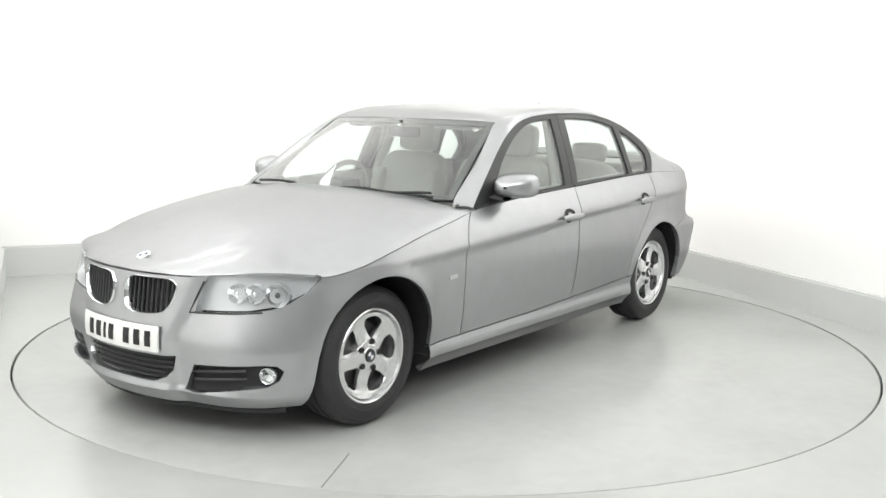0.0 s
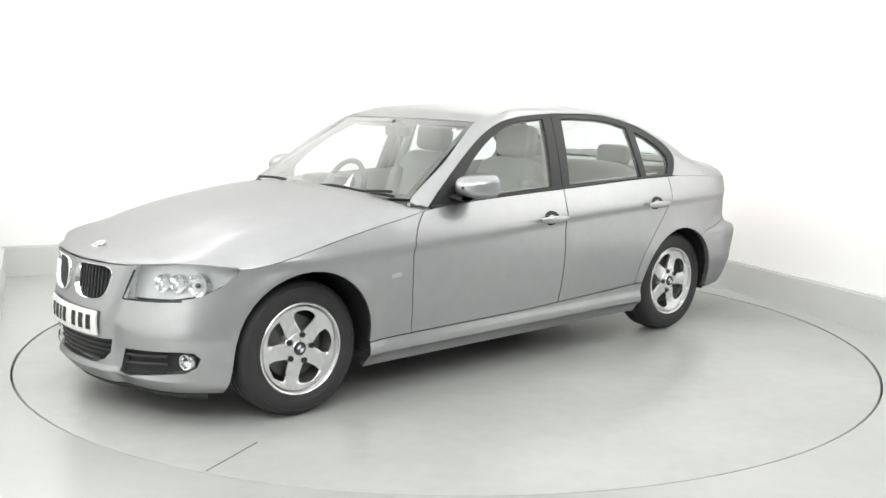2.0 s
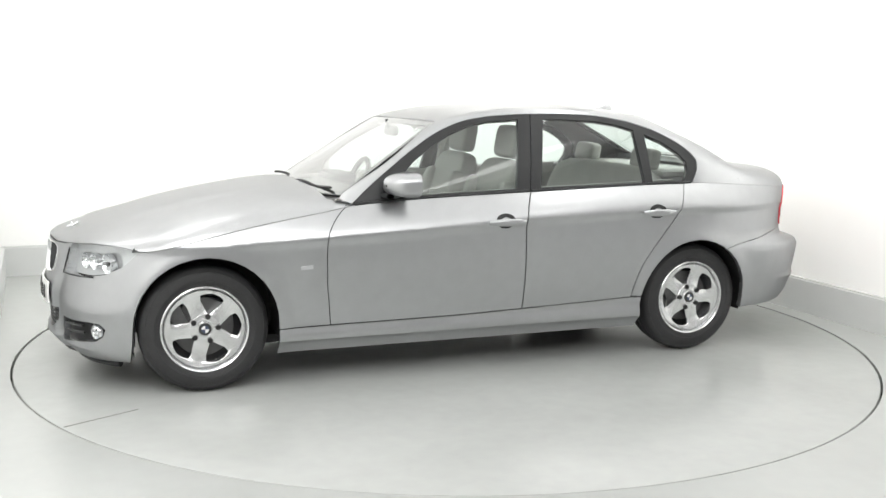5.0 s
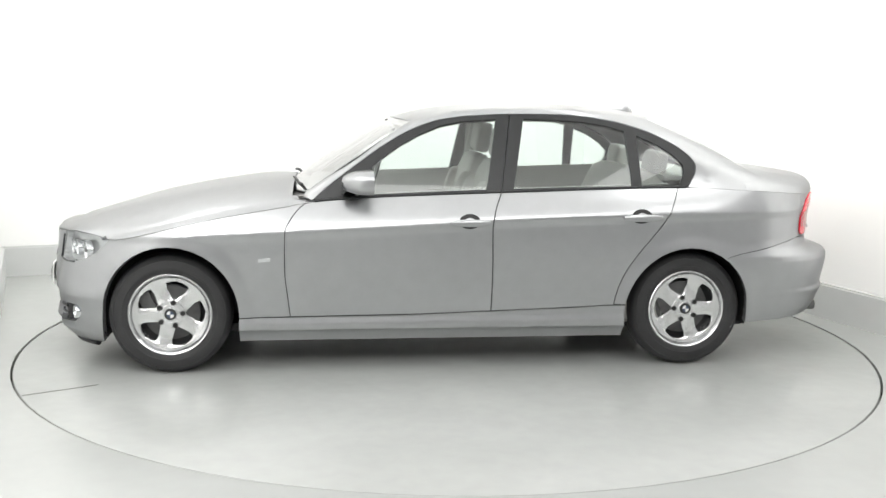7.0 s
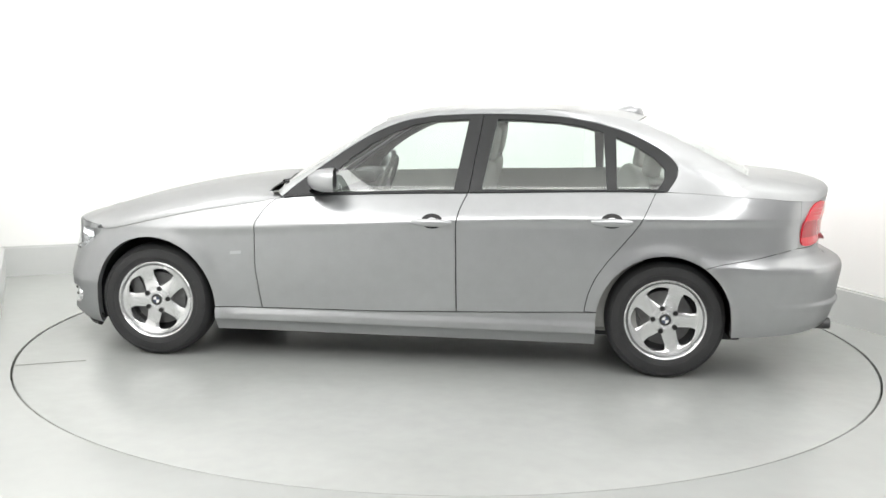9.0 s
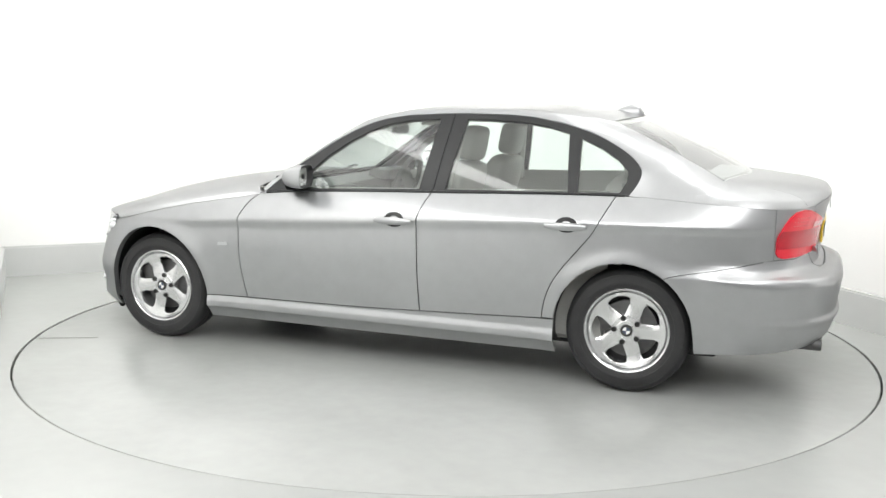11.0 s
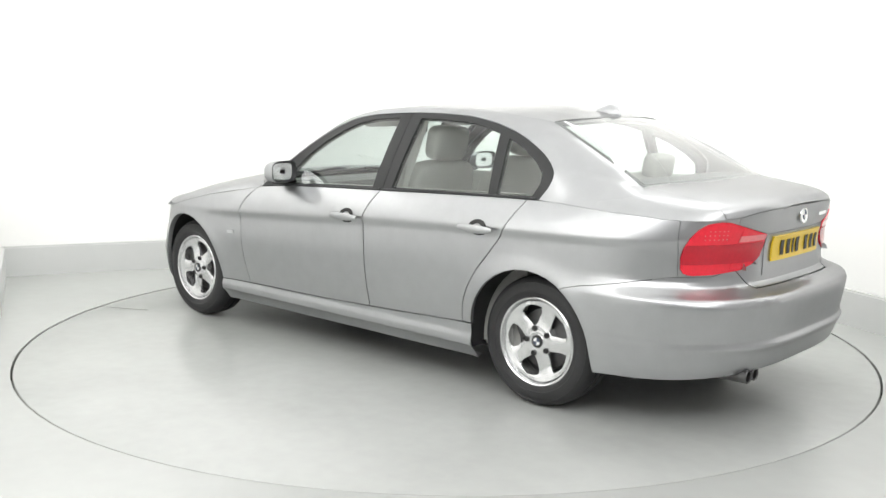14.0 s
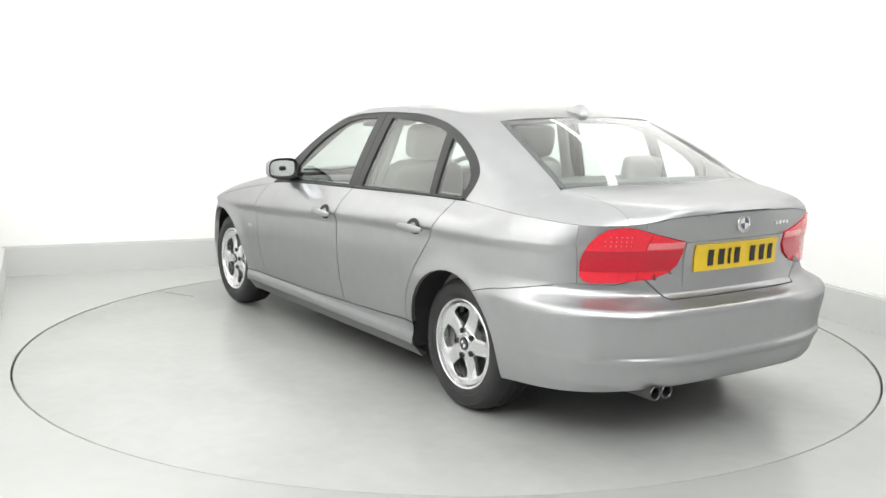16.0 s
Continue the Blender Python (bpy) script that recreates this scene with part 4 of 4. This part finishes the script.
def windows(fd, rd):
    """Side glass with its black frames; each belongs to its door."""
    def clip(poly, bm):
        return keep_inside(bm, [(x, 0, z) for x, z in poly], (0, 1, 0))

    def sheet(x0, x1, off, n=50):
        return face_out(grid_mesh(lambda u, v: dlo3(x0 + (x1 - x0) * u, 0.88 + 0.52 * v, off), n, 40), (0, 0, 1.0))
    front = [(0.655, 0.910)] + DLO[1:8] + [(-0.40, 1.359), (-0.338, 0.955)]
    rear = [(-0.404, 1.36)] + DLO[8:] + [(-0.342, 0.955)]
    # frames: the black surround with the glass cut out
    gf = [(0.43, 0.935), (0.40, 1.02), (0.30, 1.115), (0.19, 1.192), (0.08, 1.252), (-0.03, 1.295), (-0.145, 1.318), (-0.325, 1.330), (-0.262, 0.966)]
    gr = [(-0.475, 1.332), (-0.60, 1.331), (-0.80, 1.322), (-0.93, 1.302), (-1.03, 1.275), (-1.055, 0.985), (-0.405, 0.970)]
    gq = [(-1.095, 1.252), (-1.20, 1.208), (-1.29, 1.152), (-1.345, 1.098), (-1.345, 1.05), (-1.315, 0.994), (-1.105, 0.987)]
    for poly, holes, door in ((front, [gf], fd), (rear, [gr, gq], rd)):
        b = sheet(0.70, -1.45, 0.0, 90)
        clip(poly, b)
        for h in holes:
            cut_out(b, [(x, 0, z) for x, z in h], (0, 1, 0), lambda c: True)
        rim_edges(b, 0.03)
        fr = both("window_frame", b, M_TRIM, door, "satin black window frame")
        for h in holes:
            g = clip(h, sheet(0.70, -1.45, -0.008, 40))
            for o in both("window_pane", g, M_GLASS, door, "tinted side window pane"):
                o.visible_shadow = False
    # chrome-free seal along the belt
    pts = [dlo3(x, ZS(x) + 0.004, 0.010) for x in [0.64 - 0.97 * t / 20 for t in range(21)]]
    both("belt_seal", tube(pts, 0.007, 6), M_TRIM, fd)
    pts = [dlo3(x, ZS(x) + 0.004, 0.010) for x in [-0.345 - 1.0 * t / 20 for t in range(21)]]
    both("belt_seal", tube(pts, 0.007, 6), M_TRIM, rd)


def handles(fd, rd):
    for door, x1, z in ((fd, -0.265, 0.812), (rd, -1.185, 0.838)):
        x0 = x1 + 0.20
        # no hollow here: a black oval on the door gives the recess its shade
        cup = grid_mesh(lambda u, v: side(x1 + 0.105 + 0.056 * (v ** 0.5) * math.cos(2 * math.pi * u), z - 0.004 + 0.038 * (v ** 0.5) * math.sin(2 * math.pi * u)), 28, 4)
        bmesh.ops.remove_doubles(cup, verts=cup.verts, dist=1e-5)
        offset(face_out(cup, CC), 0.003)
        both("handle_cup_shade", cup, M_INK_SHADE, door, "black oval for the shade in the handle recess")

        def grip(u, v):
            a = 2 * math.pi * v
            x = x1 + 0.21 * u
            s = max(0.02, math.sin(math.pi * (0.06 + 0.88 * u))) ** 0.45
            p = side(x, z - 0.004)
            return p + Vector((0, 0.016 + 0.016 * s + 0.011 * s * math.cos(a), 0.020 * s * math.sin(a) - 0.004))
        g = grid_mesh(grip, 20, 12)
        bmesh.ops.remove_doubles(g, verts=g.verts, dist=1e-5)
        bmesh.ops.holes_fill(g, edges=[e for e in g.edges if e.is_boundary])
        bmesh.ops.recalc_face_normals(g, faces=g.faces)
        both("door_handle", g, M_PAINT, door, "body-coloured pull handle")


def mirrors():
    for sgn in (1, -1):
        oval = lambda ang, p: (math.copysign(abs(math.cos(ang)) ** p, math.cos(ang)), math.copysign(abs(math.sin(ang)) ** p, math.sin(ang)))

        def shell(u, v):
            # from the rear rim (u = 0) over the flank to the crown in front (u = 1)
            c, q = oval(2 * math.pi * v, 0.62)
            u = 1 - (1 - u) ** 2.2
            r = (1 - u ** 2.6) ** (1 / 2.2) if u < 1 else 0.0
            dep = 0.145 * u - 0.03 * (c * r) * u
            return Vector((0.352 + dep + 0.03 * c * (u - 1) * 0.4, (0.902 + 0.100 * c * r) * sgn, 1.010 + 0.062 * q * r - 0.006 * u))
        b = grid_mesh(shell, 18, 40)
        bmesh.ops.remove_doubles(b, verts=b.verts, dist=1e-5)
        bmesh.ops.recalc_face_normals(b, faces=b.faces)
        m = part("side_mirror", b, M_PAINT, car, "body-coloured door mirror on a black foot", sharp=60)

        def lip(u, v):
            c, q = oval(2 * math.pi * v, 0.62)
            k = 1 - 0.16 * u
            return Vector((0.352 - 0.012 * c + 0.022 * u * u, (0.902 + 0.099 * c * k) * sgn, 1.010 + 0.061 * q * (1 - 0.24 * u)))
        part("mirror_rim", grid_mesh(lip, 4, 40), M_TRIM, m, "black mirror rim")

        def plane(u, v):
            c, q = oval(2 * math.pi * v, 0.62)
            return Vector((0.371 - 0.011 * c * u, (0.902 + 0.091 * c * u) * sgn, 1.010 + 0.053 * q * u))
        part("mirror_glass", grid_mesh(plane, 4, 40), M_CHROME, m, "silvered mirror glass")
        ft = grid_mesh(lambda u, v: Vector((0.45 + 0.055 * math.cos(2 * math.pi * v) * (1 - 0.25 * u), (0.775 + 0.11 * u) * sgn, 0.948 + 0.016 * math.sin(2 * math.pi * v))), 6, 16)
        bmesh.ops.recalc_face_normals(ft, faces=ft.faces)
        part("mirror_foot", ft, M_TRIM, m, "black mirror foot")
        # triangle at the window's corner
        bm = bmesh.new()
        tri = [dlo3(0.645, 0.915, 0.004), dlo3(0.43, 0.935, 0.006), dlo3(0.405, 1.02, 0.006), dlo3(0.47, 1.058, 0.004)]
        vs = [bm.verts.new((p.x, p.y * sgn, p.z)) for p in tri]
        bm.faces.new(vs)
        face_out(bm, (0.5, 0, 0.9))
        part("mirror_triangle", rim_edges(bm, 0.012), M_TRIM, m, smooth=False)


def wheel(at, sgn, phase):
    """A wheel with a five-spoke alloy rim; its face looks along +y before it is turned."""
    T = Matrix.Translation(at) @ (pose(0, 0, 0, 0, 0, 0) if sgn > 0 else pose(0, 0, 0, 0, 0, 180))
    R = 0.314

    def put(bm, name, mat, parent, label="", **kw):
        bmesh.ops.recalc_face_normals(bm, faces=bm.faces)
        bm.transform(T)
        return part(name, bm, mat, parent, label, **kw)
    barrel = lathe([(0.212, 0.0), (0.214, 0.012), (0.209, 0.016), (0.203, 0.012), (0.199, -0.004), (0.190, -0.02), (0.186, -0.16), (0.20, -0.185), (0.212, -0.19)], 64)
    w = put(barrel, "wheel", M_ALLOY, car, "silver five-spoke alloy wheel")
    ty = lathe([(0.205, -0.186), (0.235, -0.197), (0.268, -0.196), (0.295, -0.182), (0.308, -0.165), (R, -0.12), (R, -0.115), (R - 0.007, -0.113), (R - 0.007, -0.105), (R, -0.103), (R, -0.07), (R - 0.007, -0.068), (R - 0.007, -0.06), (R, -0.058),
                (R, -0.055), (0.308, -0.012), (0.298, 0.006), (0.283, 0.016), (0.281, 0.014), (0.262, 0.021), (0.240, 0.020), (0.238, 0.017), (0.224, 0.014), (0.2125, 0.006)], 72)
    put(ty, "tyre", M_RUBBER, w, "black road tyre", sharp=30)
    dsk = lathe([(0.0005, -0.055), (0.10, -0.055), (0.145, -0.06), (0.148, -0.075), (0.10, -0.08)], 48)
    put(dsk, "brake_disc", M_IRON, w, "grey iron brake disc")
    # added black disc: the shade seen through the openings between the spokes
    back = lathe([(0.0005, -0.10), (0.186, -0.10)], 48)
    put(back, "wheel_shade_disc", M_PLASTIC, w)
    cal = box(0.07, 0.05, 0.13, 0.012, pose(0.12, -0.062, 0.05, 0, 25, 0))
    put(cal, "caliper", M_IRON, w, "grey brake caliper")
    hub = lathe([(0.0005, -0.002), (0.034, -0.001), (0.037, -0.004), (0.05, -0.004), (0.07, -0.006), (0.078, -0.014), (0.082, -0.05)], 40)
    put(hub, "hub", M_ALLOY, w)
    for k in range(5):
        a0 = 2 * math.pi * k / 5 + math.radians(phase)

        def spoke(u, v):
            r = 0.045 + 0.147 * u
            # the window beside the spoke: narrow at the hub, wide at the rim, rounded corners
            g = max(0.0, min(1.0, (r - 0.072) / 0.062)) ** 0.5 * max(0.0, min(1.0, (0.176 - r) / 0.014)) ** 0.5
            half = math.pi / 5 - 0.365 * g
            t = 2 * v - 1
            ang = a0 + t * half
            y = -0.002 - 0.012 * math.sin(math.pi * min(1, u)) + 0.004 * u ** 3 - 0.006 * g * abs(t) ** 3 - 0.010 * max(0.0, (r - 0.172) / 0.02) * abs(t) ** 2
            return Vector((r * math.cos(ang), y, r * math.sin(ang)))
        b = rim_edges(face_out(grid_mesh(spoke, 30, 14), (0, -5, 0)), 0.028)
        put(b, "spoke", M_ALLOY, w)
        # raised black disc that shows a bolt recess by its shade alone
        bo = lathe([(0.0005, 0.001), (0.011, 0.001), (0.0125, 0.003), (0.0135, 0.001), (0.0135, -0.01)], 14)
        aa = a0 + math.pi / 5
        bo.transform(pose(0.063 * math.cos(aa), 0.0, 0.063 * math.sin(aa)))
        put(bo, "bolt_hole_shade", M_INK_SHADE, w, "black disc for the shade in a wheel bolt recess")
    cap = lathe([(0.0005, 0.004), (0.020, 0.004), (0.0205, 0.005), (0.029, 0.004), (0.032, -0.003)], 28)
    cp = put(cap, "centre_cap", M_TRIM, w, "round black centre cap")
    for q in range(4):
        bm = bmesh.new()
        vs = [bm.verts.new((0, 0.0048, 0))] + [bm.verts.new((0.0185 * math.cos(math.pi / 2 * (q + s / 5)), 0.0048, 0.0185 * math.sin(math.pi / 2 * (q + s / 5)))) for s in range(6)]
        bm.faces.new(vs)
        put(bm, "cap_quarter", M_BLUE if q % 2 else M_WHITE, w, smooth=False)
    return w


def wheel_wells():
    for cx, cz in ((1.372, 0.322), (-1.362, 0.314)):
        def f(u, v):
            a = math.radians((-22 if cx > 0 else -14) + (214 if cx > 0 else 208) * u)
            x, z = cx + 0.36 * math.cos(a), cz + 0.36 * math.sin(a)
            y = side(x, z).y - 0.016
            return Vector((x, y + (0.52 - y) * v, z))
        b = grid_mesh(f, 30, 4)
        face_out(b, (cx, 0.7, cz))
        bmesh.ops.reverse_faces(b, faces=b.faces)
        add_pair("wheel_arch_liner", rim_edges(b, 0.004), M_PLASTIC, car, "black arch liner")
    pan = box(3.3, 1.25, 0.05, 0.02, pose(-0.15, 0, 0.20))
    part("underbody", pan, M_PLASTIC, car, "dark underbody")
    part("engine_bay", box(1.0, 1.06, 0.42, 0.03, pose(1.30, 0, 0.46)), M_PLASTIC, car)
    part("boot_floor", box(0.8, 1.06, 0.55, 0.03, pose(-1.72, 0, 0.50)), M_PLASTIC, car)


def interior():
    cardf = grid_mesh(lambda u, v: Vector((0.72 - 1.98 * u, 0.745 - 0.03 * math.sin(math.pi * v), 0.25 + (0.68 + 0.07 * u) * v)), 20, 10)
    add_pair("door_card", rim_edges(face_out(cardf, (0, 3, 0.6)), 0.02), M_CARD, car, "grey inner door lining")
    armr = box(0.55, 0.07, 0.06, 0.02, pose(0.12, 0.70, 0.72))
    add_pair("armrest", armr, M_CARD, car)
    part("cabin_floor", box(2.2, 1.46, 0.05, 0.01, pose(-0.3, 0, 0.25)), M_CARD, car, "grey carpet floor")
    # dashboard
    d = grid_mesh(lambda u, v: Vector((0.78 - 0.44 * v ** 0.9, 0.73 * (2 * u - 1), 0.905 + 0.035 * math.sin(math.pi * v ** 0.8) - 0.26 * max(0, v - 0.8) / 0.2 * (1 if v > 0.8 else 0))), 24, 20)
    part("dashboard", rim_edges(face_out(d, (0.6, 0, 0.5)), 0.02), M_DASH, car, "dark grey dashboard")
    part("instrument_hood", box(0.16, 0.36, 0.07, 0.03, pose(0.42, -0.37, 0.945)), M_DASH, car)
    sw = [Vector((0.30 - 0.06 * math.sin(t), -0.37 + 0.18 * math.cos(t), 0.89 + 0.165 * math.sin(t))) for t in [2 * math.pi * k / 32 for k in range(32)]]
    st = part("steering_wheel", tube(sw, 0.016, 8, True), M_DASH, car, "dark leather steering wheel")
    part("wheel_boss", box(0.06, 0.15, 0.12, 0.025, pose(0.32, -0.37, 0.885, 0, 20)), M_DASH, st)
    for s in (-1, 1):
        part("wheel_spoke", box(0.02, 0.16, 0.03, 0.008, pose(0.31, -0.37 + s * 0.09, 0.885)), M_DASH, st)
    part("steering_column", tube([(0.32, -0.37, 0.885), (0.55, -0.37, 0.80)], 0.03, 8), M_DASH, st)
    part("centre_console", box(0.95, 0.22, 0.3, 0.04, pose(0.02, 0, 0.42)), M_DASH, car)
    part("console_armrest", box(0.30, 0.18, 0.10, 0.03, pose(-0.35, 0, 0.62)), M_DASH, car)

    def pad(sx, sy, sz, m, r=0.05, bow=0.0):
        b = box(1, 1, 1)
        bmesh.ops.subdivide_edges(b, edges=b.edges[:], cuts=7, use_grid_fill=True)
        for v in b.verts:
            c = v.co * 2
            q = Vector((c.x, c.y, c.z))
            n = (abs(q.x) ** 5 + abs(q.y) ** 5 + abs(q.z) ** 5) ** 0.2
            q = q / max(n, 1e-6) * max(abs(q.x), abs(q.y), abs(q.z))
            v.co = Vector((q.x * sx / 2 - bow * (1 - q.y * q.y), q.y * sy / 2, q.z * sz / 2))
        b.transform(m)
        bmesh.ops.recalc_face_normals(b, faces=b.faces)
        return b
    for y in (0.37, -0.37):
        s = part("front_seat", pad(0.52, 0.50, 0.16, pose(0.02, y, 0.47, 0, -6)), M_SEAT, car, "grey-beige leather front seat")
        part("backrest", pad(0.14, 0.50, 0.62, pose(-0.30, y, 0.80, 0, -16), bow=0.02), M_SEAT, s)
        for k in (-1, 1):
            part("side_bolster", pad(0.16, 0.09, 0.46, pose(-0.26, y + k * 0.215, 0.76, 0, -16)), M_SEAT, s)
            part("headrest_post", tube([(-0.39, y + k * 0.06, 1.06), (-0.405, y + k * 0.06, 1.14)], 0.007, 6), M_CHROME, s)
        part("headrest", pad(0.10, 0.28, 0.19, pose(-0.41, y, 1.195, 0, -10), bow=0.01), M_SEAT, s)
    rs = part("rear_seat", pad(0.50, 1.30, 0.18, pose(-0.86, 0, 0.50, 0, -5)), M_SEAT, car, "grey-beige leather rear bench")
    part("rear_backrest", pad(0.16, 1.30, 0.60, pose(-1.18, 0, 0.76, 0, -20)), M_SEAT, rs)
    for y in (0.36, -0.36):
        part("rear_headrest", pad(0.09, 0.24, 0.13, pose(-1.32, y, 1.09, 0, -10)), M_SEAT, rs)
    part("parcel_shelf", box(0.52, 1.22, 0.03, 0.01, pose(-1.55, 0, 1.015)), M_CARD, car, "grey rear parcel shelf")
    hl = grid_mesh(lambda u, v: Vector((0.10 - 1.24 * u, 0.54 * (2 * v - 1), 1.300 + 0.055 * math.sin(math.pi * u) + 0.018 * (1 - (2 * v - 1) ** 2))), 16, 16)
    part("headliner", rim_edges(face_out(hl, (-0.5, 0, 3)), 0.004), M_HEADLINER, car, "pale cloth headliner")
    # pillars inside
    for sgn in (1, -1):
        part("b_pillar_trim", tube([(-0.36, 0.70 * sgn, 0.93), (-0.42, 0.575 * sgn, 1.33)], 0.035, 8), M_HEADLINER, car)
        part("seat_belt", box(0.05, 0.006, 0.40, 0.001, pose(-0.375, 0.675 * sgn, 1.10, 17 * sgn, 0)), M_CARD, car)
    mir = part("interior_mirror", pad(0.03, 0.22, 0.06, pose(0.19, 0.0, 1.245)), M_TRIM, car, "black inside mirror")
    part("mirror_stem", tube([(0.20, 0, 1.25), (0.22, 0, 1.31)], 0.01, 6), M_TRIM, mir)
    for y in (0.33, -0.33):
        part("sun_visor", pad(0.16, 0.36, 0.02, pose(0.06, y, 1.295, 0, 18)), M_HEADLINER, car)


def indicators():
    b = grid_mesh(lambda u, v: side(0.865 + 0.06 * u, 0.603 + 0.017 * v - 0.004 * u), 8, 4)
    add_pair("side_indicator", rim_edges(offset(face_out(b, CC), 0.005), 0.006), M_HOUSING, car, "small clear side indicator")


front_doors, rear_doors = body_sides()
front_end()
headlamps()
rear_end()
canopy()
windows(front_doors, rear_doors)
handles(front_doors, rear_doors)
mirrors()
for wx, wy in ((1.38, 0.80), (-1.38, 0.805)):
    for sg in (1, -1):
        wheel((wx, wy * sg, 0.314), sg, 68 if wx > 0 else 37)
wheel_wells()
interior()
indicators()

# ---------------------------------------------------------------- movement
TURN = [232.98, 231.27, 228.45, 225.1, 221.53, 218.06, 214.56, 211.08, 207.63, 204.22, 200.85, 197.5, 194.15, 190.78, 187.4, 184.02, 180.63,
        177.22, 173.77, 170.28, 166.76, 163.22, 159.67, 156.14, 152.62, 149.1, 145.58, 142.07, 138.55, 135.04, 131.52, 128.01, 124.5]


def motions():
    """The table turns, and the car parked on it turns with it."""
    walk(turntable, [(k * 0.5, pose(0, 0, 0, 0, 0, a)) for k, a in enumerate(TURN)])
    walk(car, [(k * 0.5, pose(0, 0, 0, 0, 0, a) @ pose(0.154, -0.0624, 0)) for k, a in enumerate(TURN)])


motions()
